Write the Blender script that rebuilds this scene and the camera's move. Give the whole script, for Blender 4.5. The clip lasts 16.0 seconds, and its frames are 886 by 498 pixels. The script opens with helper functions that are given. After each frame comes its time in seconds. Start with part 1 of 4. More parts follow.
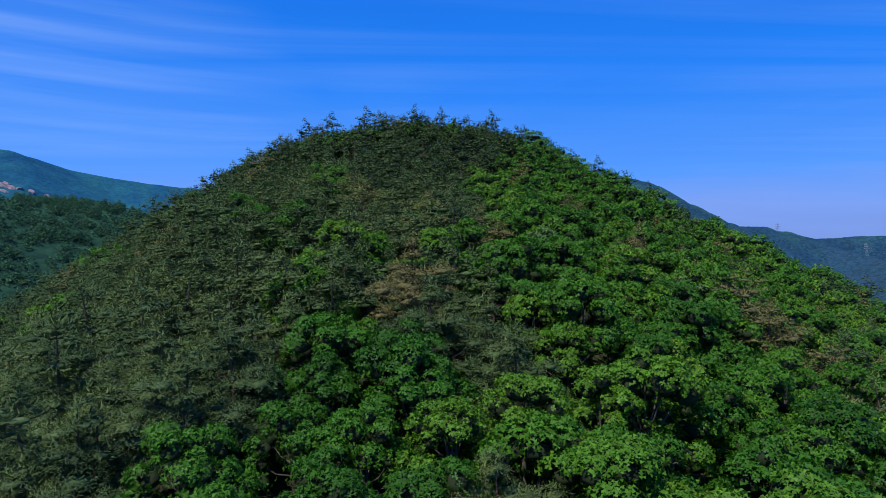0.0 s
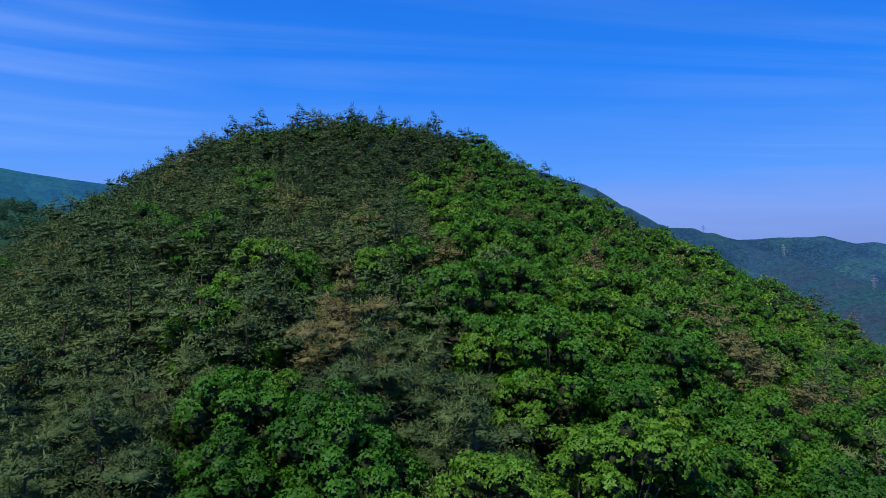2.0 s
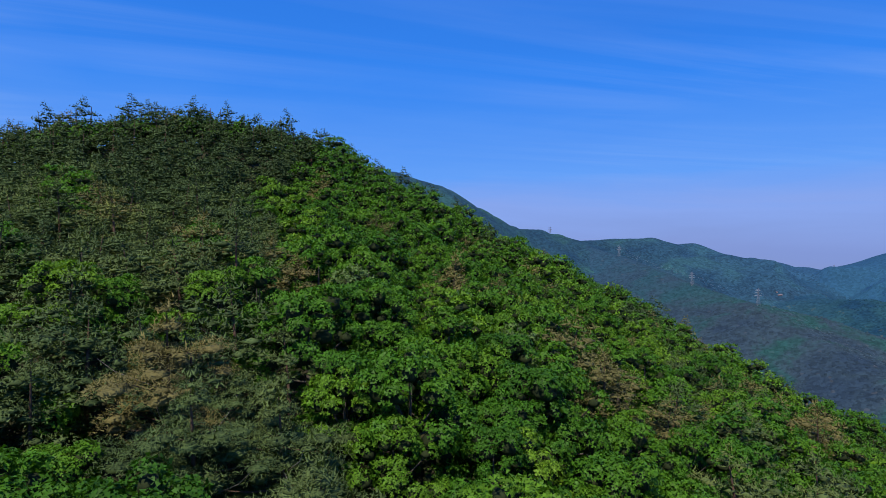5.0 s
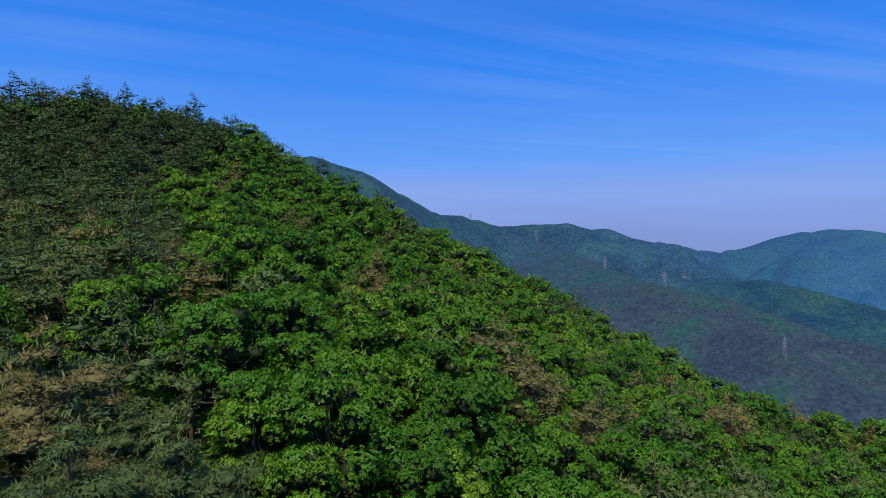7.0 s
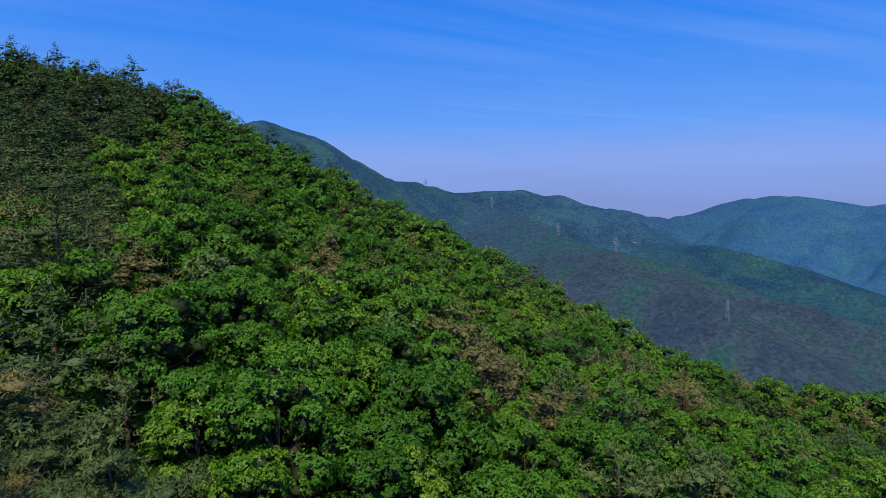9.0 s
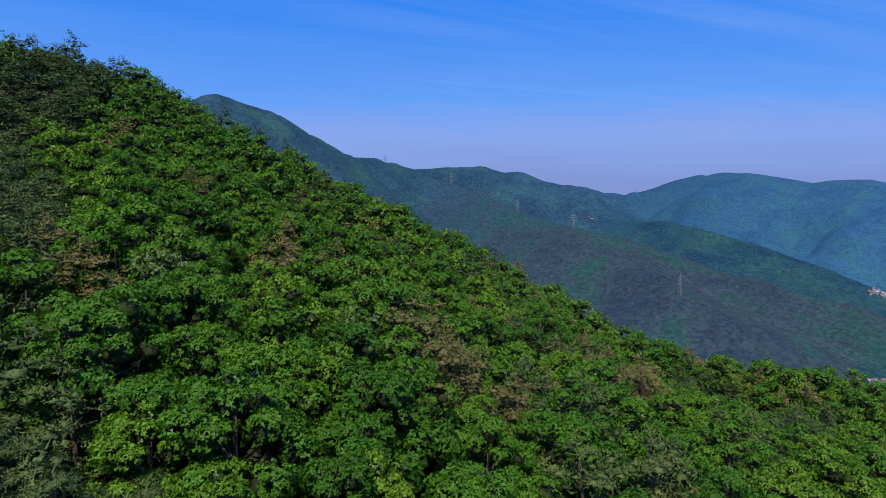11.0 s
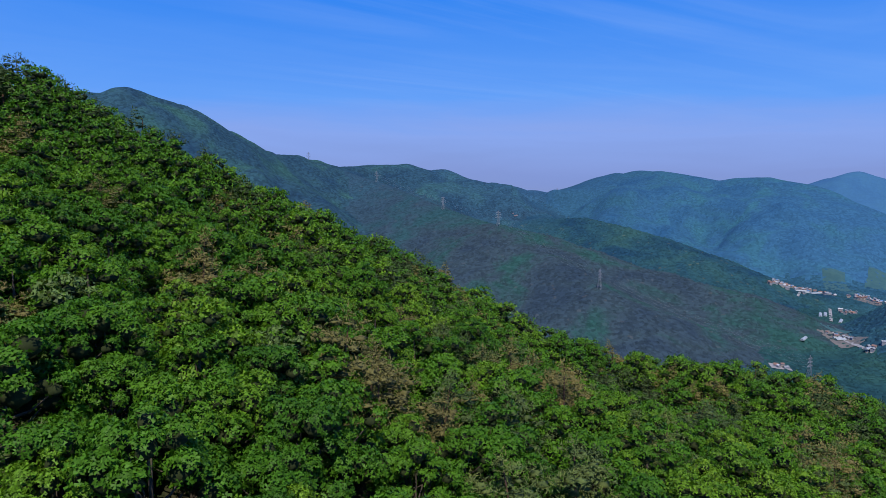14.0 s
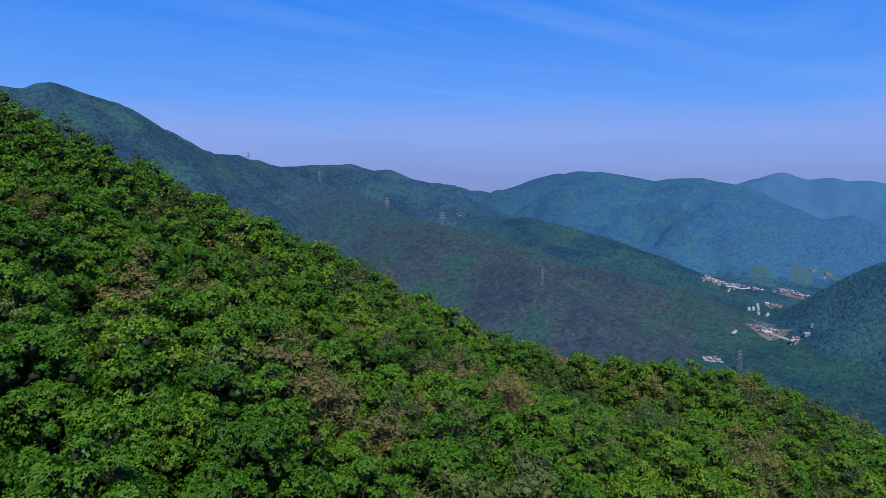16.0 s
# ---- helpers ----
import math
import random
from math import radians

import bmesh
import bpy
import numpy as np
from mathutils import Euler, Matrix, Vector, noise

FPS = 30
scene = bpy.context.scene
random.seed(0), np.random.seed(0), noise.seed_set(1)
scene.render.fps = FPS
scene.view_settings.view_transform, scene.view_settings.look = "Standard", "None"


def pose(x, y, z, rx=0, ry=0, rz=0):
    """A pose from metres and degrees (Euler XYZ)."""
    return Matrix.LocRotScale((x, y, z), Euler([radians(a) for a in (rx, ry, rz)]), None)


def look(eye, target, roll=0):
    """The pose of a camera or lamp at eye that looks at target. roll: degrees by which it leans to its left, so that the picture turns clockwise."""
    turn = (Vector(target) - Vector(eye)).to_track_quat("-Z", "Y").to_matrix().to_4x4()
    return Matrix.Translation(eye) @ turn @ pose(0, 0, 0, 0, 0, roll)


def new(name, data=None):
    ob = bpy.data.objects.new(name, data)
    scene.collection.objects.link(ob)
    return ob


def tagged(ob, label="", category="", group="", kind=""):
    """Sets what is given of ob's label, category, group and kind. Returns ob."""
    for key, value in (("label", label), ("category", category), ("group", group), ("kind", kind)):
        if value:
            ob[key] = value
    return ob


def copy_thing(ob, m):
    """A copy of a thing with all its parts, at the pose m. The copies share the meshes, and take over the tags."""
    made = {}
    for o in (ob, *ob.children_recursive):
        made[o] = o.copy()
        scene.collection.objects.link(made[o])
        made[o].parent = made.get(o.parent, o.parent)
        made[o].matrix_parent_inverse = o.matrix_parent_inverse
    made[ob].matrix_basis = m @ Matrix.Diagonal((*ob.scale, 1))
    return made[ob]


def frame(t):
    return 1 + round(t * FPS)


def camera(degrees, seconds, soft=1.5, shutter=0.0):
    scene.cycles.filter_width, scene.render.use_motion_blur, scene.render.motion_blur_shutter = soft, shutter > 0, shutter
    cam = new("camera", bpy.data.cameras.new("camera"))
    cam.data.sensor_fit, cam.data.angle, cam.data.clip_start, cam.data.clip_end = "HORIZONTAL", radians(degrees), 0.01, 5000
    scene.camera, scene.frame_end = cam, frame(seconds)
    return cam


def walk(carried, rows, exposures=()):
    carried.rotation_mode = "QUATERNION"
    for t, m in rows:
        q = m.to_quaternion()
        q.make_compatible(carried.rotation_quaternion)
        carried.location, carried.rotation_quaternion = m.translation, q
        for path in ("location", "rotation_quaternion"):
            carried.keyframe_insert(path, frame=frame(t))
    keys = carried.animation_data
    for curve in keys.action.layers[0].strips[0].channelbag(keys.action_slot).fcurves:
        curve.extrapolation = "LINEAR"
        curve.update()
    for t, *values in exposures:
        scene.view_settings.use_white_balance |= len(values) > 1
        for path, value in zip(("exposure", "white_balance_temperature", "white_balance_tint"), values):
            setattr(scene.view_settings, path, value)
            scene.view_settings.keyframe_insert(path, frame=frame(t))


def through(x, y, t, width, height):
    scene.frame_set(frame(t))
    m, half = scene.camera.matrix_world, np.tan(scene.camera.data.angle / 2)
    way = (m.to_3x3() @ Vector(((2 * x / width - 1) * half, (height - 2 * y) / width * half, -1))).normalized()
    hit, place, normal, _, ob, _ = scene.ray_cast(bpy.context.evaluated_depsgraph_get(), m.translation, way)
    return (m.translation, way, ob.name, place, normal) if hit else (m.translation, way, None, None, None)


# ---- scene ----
import itertools

cam = camera(70.8, 16.0, soft=0.8)
ROWS = [
    (0.0, 0.00, 0.00, 400.00, 89.81, 0.00, 0.00),
    (0.5, 0.02, 2.20, 400.45, 89.78, -0.03, -1.17),
    (1.0, -0.04, 4.31, 400.99, 89.78, -0.05, -2.16),
    (1.5, -0.11, 5.98, 401.44, 89.77, -0.08, -3.37),
    (2.0, -0.08, 7.13, 401.77, 89.77, -0.14, -5.62),
    (2.5, -0.04, 7.90, 402.05, 89.73, -0.18, -8.00),
    (3.0, 0.11, 8.63, 402.33, 89.68, -0.20, -10.38),
    (3.5, 0.30, 9.33, 402.59, 89.62, -0.22, -12.95),
    (4.0, 0.48, 10.03, 402.80, 89.62, -0.23, -15.04),
    (6.5, 1.48, 13.22, 404.17, 89.24, -0.09, -23.90),
    (7.0, 1.68, 13.67, 404.44, 88.49, -0.02, -25.81),
    (7.5, 1.89, 14.06, 404.68, 87.74, 0.00, -27.10),
    (8.0, 2.06, 14.51, 404.92, 86.98, 0.03, -28.15),
    (8.5, 2.23, 14.92, 405.15, 86.20, 0.03, -29.08),
    (9.0, 2.44, 15.32, 405.39, 85.40, -0.03, -29.90),
    (11.5, 2.80, 16.14, 406.71, 82.97, -0.12, -34.74),
    (12.0, 2.85, 16.21, 406.93, 82.98, -0.13, -36.00),
    (12.5, 2.91, 16.19, 407.14, 82.98, -0.13, -37.08),
    (13.0, 2.95, 16.20, 407.35, 82.99, -0.14, -38.15),
    (13.5, 2.96, 16.25, 407.58, 83.00, -0.15, -39.27),
    (14.0, 2.99, 16.26, 407.81, 83.00, -0.17, -40.37),
    (14.5, 3.00, 16.27, 408.04, 83.01, -0.23, -41.45),
    (15.0, 3.02, 16.29, 408.28, 83.02, -0.24, -42.59),
    (15.5, 3.01, 16.28, 408.52, 83.03, -0.24, -44.00),
    (16.0, 2.93, 16.26, 408.76, 83.04, -0.27, -45.48),
]
walk(cam, [(t, pose(x, y, z, rx, ry, rz)) for t, x, y, z, rx, ry, rz in ROWS],
     exposures=[(0.0, 0.0, 5950, 10), (1.6, 0.0, 5950, 10), (3.1, 0.05, 6700, 10), (7.0, 0.08, 6800, 10), (16.0, 0.08, 6800, 10)])

# ---- light ----
SUN_AZ, SUN_EL = -140.0, 60.0          # clockwise from +y, above the horizon
sun = new("sun", bpy.data.lights.new("sun", "SUN"))
sun.data.energy, sun.data.angle, sun.data.color = 4.2, radians(0.5), (1.0, 0.95, 0.86)
_a, _e = radians(SUN_AZ), radians(SUN_EL)
sun.matrix_world = look((300 * math.sin(_a) * math.cos(_e), 300 * math.cos(_a) * math.cos(_e), 400 + 300 * math.sin(_e)), (0, 0, 400))


class Nodes:
    """Short hand for one node tree."""

    def __init__(self, tree):
        self.tree = tree
        tree.nodes.clear()

    def add(self, kind, settings=None, **inputs):
        node = self.tree.nodes.new(kind)
        for key, value in (settings or {}).items():
            setattr(node, key, value)
        for key, value in inputs.items():
            self.put(node, key.replace("_", " "), value)
        return node

    def put(self, node, key, value):
        slot = node.inputs[int(key[1:])] if key[0] == "i" and key[1:].isdigit() else node.inputs[key]
        if isinstance(value, bpy.types.NodeSocket):
            self.tree.links.new(value, slot)
        elif isinstance(value, bpy.types.Node):
            self.tree.links.new(value.outputs[0], slot)
        else:
            slot.default_value = value

    def math(self, op, a, b=0.0, c=0.0, clamp=False):
        node = self.add("ShaderNodeMath", {"operation": op, "use_clamp": clamp})
        for n, v in enumerate((a, b, c)):
            self.put(node, "i%d" % n, v)
        return node.outputs[0]

    def mix(self, factor, a, b, blend="MIX"):
        node = self.add("ShaderNodeMix", {"data_type": "RGBA", "blend_type": blend})
        for n, v in ((0, factor), (6, a), (7, b)):
            if not isinstance(v, (bpy.types.NodeSocket, bpy.types.Node)) and n > 0:
                v = (*v[:3], 1.0)
            self.put(node, "i%d" % n, v)
        return node.outputs[2]

    def ramp(self, factor, stops, mode="LINEAR"):
        node = self.add("ShaderNodeValToRGB")
        node.color_ramp.interpolation = mode
        while len(node.color_ramp.elements) < len(stops):
            node.color_ramp.elements.new(0.5)
        for el, (at, col) in zip(node.color_ramp.elements, stops):
            el.position = at
            el.color = (*col, 1.0) if len(col) == 3 else col
        self.put(node, "i0", factor)
        return node.outputs[0]


def make_sky():
    world = bpy.data.worlds.new("sky")
    scene.world = world
    world.use_nodes = True
    n = Nodes(world.node_tree)
    sky = n.add("ShaderNodeTexSky", {"sky_type": "NISHITA", "sun_disc": False, "sun_elevation": radians(SUN_EL),
                                     "sun_rotation": radians(SUN_AZ), "altitude": 500.0, "air_density": 1.0,
                                     "dust_density": 0.3, "ozone_density": 3.0})
    co = n.add("ShaderNodeTexCoord").outputs["Generated"]
    sep = n.add("ShaderNodeSeparateXYZ", Vector=co)
    x, y, z = sep.outputs["X"], sep.outputs["Y"], sep.outputs["Z"]
    # deep blue above, paler and more violet in the haze over the horizon, whose upper edge is uneven
    wide = n.add("ShaderNodeMapping", Vector=co, Scale=(1.2, 1.2, 9.0))
    edge = n.add("ShaderNodeTexNoise", Vector=wide.outputs[0], Scale=2.2, Detail=5.0, Roughness=0.55, Distortion=0.6)
    level = n.math("ADD", z, n.math("MULTIPLY", n.math("SUBTRACT", edge.outputs[0], 0.5), 0.07))
    tint = n.ramp(n.math("ADD", n.math("MULTIPLY", level, 1.6), 0.2), [
        (0.0, (0.20, 0.27, 0.52)), (0.20, (0.168, 0.272, 0.68)), (0.29, (0.200, 0.340, 0.84)),
        (0.38, (0.095, 0.320, 0.94)), (0.60, (0.020, 0.225, 0.90)), (1.0, (0.010, 0.14, 0.68))])
    blue = n.mix(1.0, tint, (10.0, 10.0, 10.0), "MULTIPLY")
    base = n.mix(0.93, sky.outputs[0], blue)
    # thin cirrus on a high flat layer, drawn out along one direction
    up = n.math("MAXIMUM", z, 0.02)
    flat = n.add("ShaderNodeCombineXYZ", X=n.math("DIVIDE", x, up), Y=n.math("DIVIDE", y, up))
    turned = n.add("ShaderNodeMapping", Vector=flat.outputs[0], Rotation=(0, 0, radians(-25)), Scale=(0.12, 0.75, 1.0), Location=(3.1, 1.7, 0.0))
    wisps = n.add("ShaderNodeTexNoise", {"noise_dimensions": "2D"}, Vector=turned.outputs[0], Scale=1.0, Detail=6.0, Roughness=0.6, Distortion=0.9)
    patch = n.add("ShaderNodeTexNoise", {"noise_dimensions": "2D"}, Vector=flat.outputs[0], Scale=0.3, Detail=2.0)
    veil = n.math("MULTIPLY", n.ramp(wisps.outputs[0], [(0.42, (0, 0, 0)), (0.80, (1, 1, 1))]),
                  n.ramp(patch.outputs[0], [(0.30, (0.25, 0.25, 0.25)), (0.7, (1, 1, 1))]))
    fade = n.ramp(z, [(0.05, (0, 0, 0)), (0.15, (1, 1, 1))])
    veil = n.math("MULTIPLY", n.math("MULTIPLY", veil, fade), 0.17)
    out = n.mix(veil, base, (4.6, 6.2, 9.6))
    # a bank of level streaks to the north-west
    toward = n.math("ADD", n.math("MULTIPLY", x, -0.62), n.math("MULTIPLY", y, 0.78))
    side = n.ramp(toward, [(0.86, (0, 0, 0)), (0.985, (1, 1, 1))])
    bars = n.add("ShaderNodeMapping", Vector=co, Scale=(1.3, 1.3, 40.0), Rotation=(0, radians(2), 0))
    bands = n.add("ShaderNodeTexNoise", Vector=bars.outputs[0], Scale=1.0, Detail=4.0, Roughness=0.5, Distortion=0.3)
    body = n.math("MULTIPLY", n.ramp(bands.outputs[0], [(0.42, (0.22, 0.22, 0.22)), (0.68, (1, 1, 1))]), side)
    body = n.math("MULTIPLY", body, n.ramp(z, [(0.10, (0, 0, 0)), (0.2, (1, 1, 1)), (0.38, (1, 1, 1)), (0.5, (0.3, 0.3, 0.3))]))
    out = n.mix(n.math("MULTIPLY", body, 0.27), out, (5.0, 6.6, 9.8))
    back = n.add("ShaderNodeBackground", Color=out, Strength=0.1)
    n.add("ShaderNodeOutputWorld", Surface=back.outputs[0])


make_sky()


# ---- materials ----
def new_material(name):
    mat = bpy.data.materials.new(name)
    mat.use_nodes = True
    return mat, Nodes(mat.node_tree)


def leaf_material(name, stops, through=0.25, rough=0.5, patch=0.12, spread=0.5):
    """Foliage: hue by tree, by patch of the crown and by leaf."""
    mat, n = new_material(name)
    place = n.add("ShaderNodeNewGeometry")
    tree = n.add("ShaderNodeObjectInfo").outputs["Random"]
    spot = n.add("ShaderNodeTexNoise", Vector=place.outputs["Position"], Scale=patch, Detail=2.0)
    mixd = n.math("ADD", n.math("MULTIPLY", tree, 0.55), n.math("MULTIPLY", n.math("SUBTRACT", spot.outputs[0], 0.28), 1.0))
    colour = n.ramp(mixd, stops)
    leaf = place.outputs["Random Per Island"]
    light = n.math("ADD", n.math("MULTIPLY", leaf, spread * 2), 1.0 - spread)
    colour = n.mix(1.0, colour, n.add("ShaderNodeCombineXYZ", X=light, Y=light, Z=light).outputs[0], "MULTIPLY")
    body = n.add("ShaderNodeBsdfPrincipled", Base_Color=colour, Roughness=rough)
    body.inputs["Specular IOR Level"].default_value = 0.14
    back = n.add("ShaderNodeBsdfTranslucent", Color=n.mix(1.0, colour, (1.15, 1.25, 0.6), "MULTIPLY"))
    both = n.add("ShaderNodeMixShader", i0=through, i1=body.outputs[0], i2=back.outputs[0])
    n.add("ShaderNodeOutputMaterial", Surface=both.outputs[0])
    return mat


def rough_material(name, a, b, scale=1.0, rough=0.9, c=None, bump=0.3, metal=0.0, fine=9.0):
    """A matt surface of two or three colours, mottled at two scales."""
    mat, n = new_material(name)
    where = n.add("ShaderNodeNewGeometry").outputs["Position"]
    big = n.add("ShaderNodeTexNoise", Vector=where, Scale=scale, Detail=5.0, Roughness=0.6)
    small = n.add("ShaderNodeTexNoise", Vector=where, Scale=scale * fine, Detail=3.0)
    stops = [(0.35, a), (0.65, b)] if c is None else [(0.32, a), (0.5, b), (0.68, c)]
    colour = n.mix(n.math("MULTIPLY", small.outputs[0], 0.5), n.ramp(big.outputs[0], stops), tuple(0.6 * v for v in a))
    relief = n.add("ShaderNodeBump", Strength=bump, Distance=0.1 / scale, Height=small.outputs[0])
    body = n.add("ShaderNodeBsdfPrincipled", Base_Color=colour, Roughness=rough, Metallic=metal, Normal=relief.outputs[0])
    body.inputs["Specular IOR Level"].default_value = 0.2
    n.add("ShaderNodeOutputMaterial", Surface=body.outputs[0])
    return mat


def woods_material(name, a, b, c, cell=0.12, warm=None, toward=None, uneven=0.5):
    """Woods seen from afar, with the air's haze put into their colour: crowns as rounded cells, stands of different
    kinds of trees. toward: axis, start, end and the hazed colour that the woods pass into.
    """
    mat, n = new_material(name)
    where = n.add("ShaderNodeNewGeometry").outputs["Position"]
    stand = n.add("ShaderNodeTexNoise", Vector=where, Scale=0.006, Detail=5.0, Roughness=0.62, Distortion=0.5)
    crown = n.add("ShaderNodeTexVoronoi", Vector=where, Scale=cell)
    grain = n.add("ShaderNodeTexNoise", Vector=where, Scale=cell * 4, Detail=3.0)
    colour = n.ramp(stand.outputs[0], [(0.36, a), (0.5, b), (0.64, c)])
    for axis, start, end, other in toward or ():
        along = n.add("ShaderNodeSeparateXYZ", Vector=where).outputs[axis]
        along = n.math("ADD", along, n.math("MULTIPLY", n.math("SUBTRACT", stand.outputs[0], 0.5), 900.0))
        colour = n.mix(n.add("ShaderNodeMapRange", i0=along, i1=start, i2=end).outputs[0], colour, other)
    each = n.add("ShaderNodeSeparateColor", i0=crown.outputs["Color"])
    light = n.math("ADD", n.math("MULTIPLY", each.outputs[0], uneven), 0.97 - uneven / 2)
    colour = n.mix(1.0, colour, n.add("ShaderNodeCombineXYZ", X=light, Y=light, Z=light).outputs[0], "MULTIPLY")
    if warm:
        pick = n.ramp(each.outputs[1], [(0.985, (0, 0, 0)), (0.992, (1, 1, 1))])
        colour = n.mix(n.math("MULTIPLY", pick, 0.3), colour, warm)
    dome = n.math("ADD", n.math("MULTIPLY", crown.outputs["Distance"], -1.0), n.math("MULTIPLY", grain.outputs[0], 0.35))
    relief = n.add("ShaderNodeBump", Strength=uneven, Distance=3.0, Height=dome)
    body = n.add("ShaderNodeBsdfPrincipled", Base_Color=colour, Roughness=0.95, Normal=relief.outputs[0])
    body.inputs["Specular IOR Level"].default_value = 0.05
    n.add("ShaderNodeOutputMaterial", Surface=body.outputs[0])
    return mat


OAK = leaf_material("oak leaves", [(0.05, (0.032, 0.098, 0.008)), (0.35, (0.051, 0.150, 0.011)), (0.65, (0.078, 0.190, 0.013)), (0.95, (0.124, 0.230, 0.017))], patch=0.07, spread=0.35)
LIME = leaf_material("yellow-green leaves", [(0.1, (0.088, 0.200, 0.013)), (0.9, (0.132, 0.242, 0.018))])
PALE = leaf_material("pale leaves", [(0.1, (0.078, 0.144, 0.034)), (0.9, (0.116, 0.178, 0.050))])
PINE = leaf_material("pine needles", [(0.05, (0.045, 0.076, 0.026)), (0.4, (0.073, 0.113, 0.036)), (0.75, (0.106, 0.147, 0.042)), (0.95, (0.160, 0.184, 0.044))], through=0.15, patch=0.16, rough=0.75, spread=0.35)
RUST = leaf_material("browned needles", [(0.1, (0.128, 0.128, 0.044)), (0.9, (0.182, 0.156, 0.054))], through=0.15, rough=0.75, spread=0.2)
# leaf colour of the low hill, with slight haze mixed in
LOWLEAF = leaf_material("hazed blue-green leaves", [(0.1, (0.034, 0.080, 0.046)), (0.5, (0.046, 0.112, 0.050)), (0.9, (0.062, 0.160, 0.046))], patch=0.02)
DEADWOOD = rough_material("bleached dead wood", (0.20, 0.17, 0.14), (0.32, 0.28, 0.24), scale=3.0)
BARK = rough_material("grey bark", (0.070, 0.055, 0.042), (0.150, 0.125, 0.100), scale=3.0)
PINE_BARK = rough_material("red pine bark", (0.090, 0.055, 0.038), (0.190, 0.115, 0.075), scale=3.0)
# the crowns' inner shade, put into a dark colour for their solid cores
CORE_SHADE = rough_material("dark crown core shade", (0.018, 0.028, 0.008), (0.034, 0.046, 0.014), scale=4.0)
FLOOR = rough_material("forest floor", (0.020, 0.022, 0.010), (0.050, 0.045, 0.022), scale=0.5, c=(0.030, 0.045, 0.014))
# these colours hold the haze of the air, bluer and paler with distance
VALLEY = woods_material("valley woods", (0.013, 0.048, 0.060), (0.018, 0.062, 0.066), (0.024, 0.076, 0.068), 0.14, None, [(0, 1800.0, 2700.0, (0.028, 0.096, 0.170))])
SPUR = woods_material("hazed grey-green spur woods", (0.026, 0.046, 0.068), (0.034, 0.058, 0.074), (0.022, 0.072, 0.066), 0.13, (0.10, 0.10, 0.10), [(1, 1300.0, 2400.0, (0.024, 0.064, 0.100))])
MIDHILL = woods_material("hazed blue-green hill woods", (0.012, 0.046, 0.080), (0.018, 0.062, 0.082), (0.026, 0.078, 0.078), 0.13, (0.16, 0.15, 0.07), [(1, 1400.0, 2200.0, (0.024, 0.076, 0.130))])
PEAK = woods_material("hazed blue-green peak woods", (0.017, 0.050, 0.086), (0.024, 0.066, 0.092), (0.031, 0.090, 0.086), 0.13, None, [(0, 1500.0, 2900.0, (0.028, 0.085, 0.155)), (1, 1850.0, 1250.0, (0.030, 0.060, 0.076))], 0.6)
RANGE = woods_material("haze-blue range woods", (0.020, 0.078, 0.155), (0.027, 0.094, 0.170), (0.030, 0.112, 0.160), 0.12, None, [(1, 1300.0, 300.0, (0.034, 0.112, 0.210)), (1, 1500.0, 2300.0, (0.024, 0.078, 0.138))], 0.35)
FARRANGE = woods_material("pale haze-blue range woods", (0.040, 0.122, 0.238), (0.043, 0.130, 0.245), (0.046, 0.138, 0.245), 0.10, None, None, 0.1)
LEFTRANGE = woods_material("hazed teal range woods", (0.012, 0.068, 0.125), (0.018, 0.090, 0.140), (0.024, 0.112, 0.130), 0.12, None, None, 0.3)
SIDE = woods_material("hazed blue-green valley side woods", (0.017, 0.055, 0.092), (0.022, 0.072, 0.098), (0.027, 0.086, 0.098), 0.13)
# blued to match LOWLEAF and the haze in its colour
LOWHILL = woods_material("dark green low hill woods", (0.016, 0.044, 0.028), (0.022, 0.060, 0.032), (0.028, 0.076, 0.034), 0.2)
ROCK = rough_material("pale pink rock", (0.12, 0.13, 0.16), (0.40, 0.29, 0.28), scale=0.10, c=(0.33, 0.22, 0.21), bump=0.6)
STEEL = rough_material("galvanised steel", (0.24, 0.26, 0.30), (0.36, 0.38, 0.42), scale=0.3, rough=0.55, metal=0.3)
CABLE = rough_material("aluminium cable", (0.30, 0.32, 0.35), (0.40, 0.42, 0.45), scale=0.3, rough=0.6, metal=0.3)
# plaster and the red roof are dulled by valley haze in their colours
PLASTER = rough_material("white plaster", (0.24, 0.25, 0.29), (0.36, 0.36, 0.40), scale=0.3)
CREAM = rough_material("cream render", (0.34, 0.30, 0.28), (0.44, 0.39, 0.36), scale=0.3)
ROOFS = [rough_material("grey roof sheet", (0.22, 0.24, 0.28), (0.34, 0.36, 0.40), scale=0.3), rough_material("brick-red roof", (0.22, 0.13, 0.11), (0.30, 0.19, 0.16), scale=0.3),
         rough_material("white roof sheet", (0.42, 0.43, 0.46), (0.55, 0.55, 0.58), scale=0.3), rough_material("blue roof sheet", (0.10, 0.20, 0.38), (0.16, 0.28, 0.48), scale=0.3)]
SOIL = rough_material("bare tan soil", (0.12, 0.12, 0.12), (0.19, 0.17, 0.155), scale=0.05)
# crop green turned bluish by haze put into the colour
CROP = rough_material("hazed blue-green crop", (0.034, 0.100, 0.118), (0.048, 0.120, 0.126), scale=0.05)
PAVING = rough_material("pale concrete", (0.24, 0.24, 0.25), (0.36, 0.35, 0.35), scale=0.08)
FILM = rough_material("white greenhouse film", (0.30, 0.35, 0.40), (0.42, 0.46, 0.50), scale=0.2, rough=0.4)


# ---- the lie of the land ----
EYE_Z, FLOOR_Z, TREE_H = 400.0, 31.0, 6.7


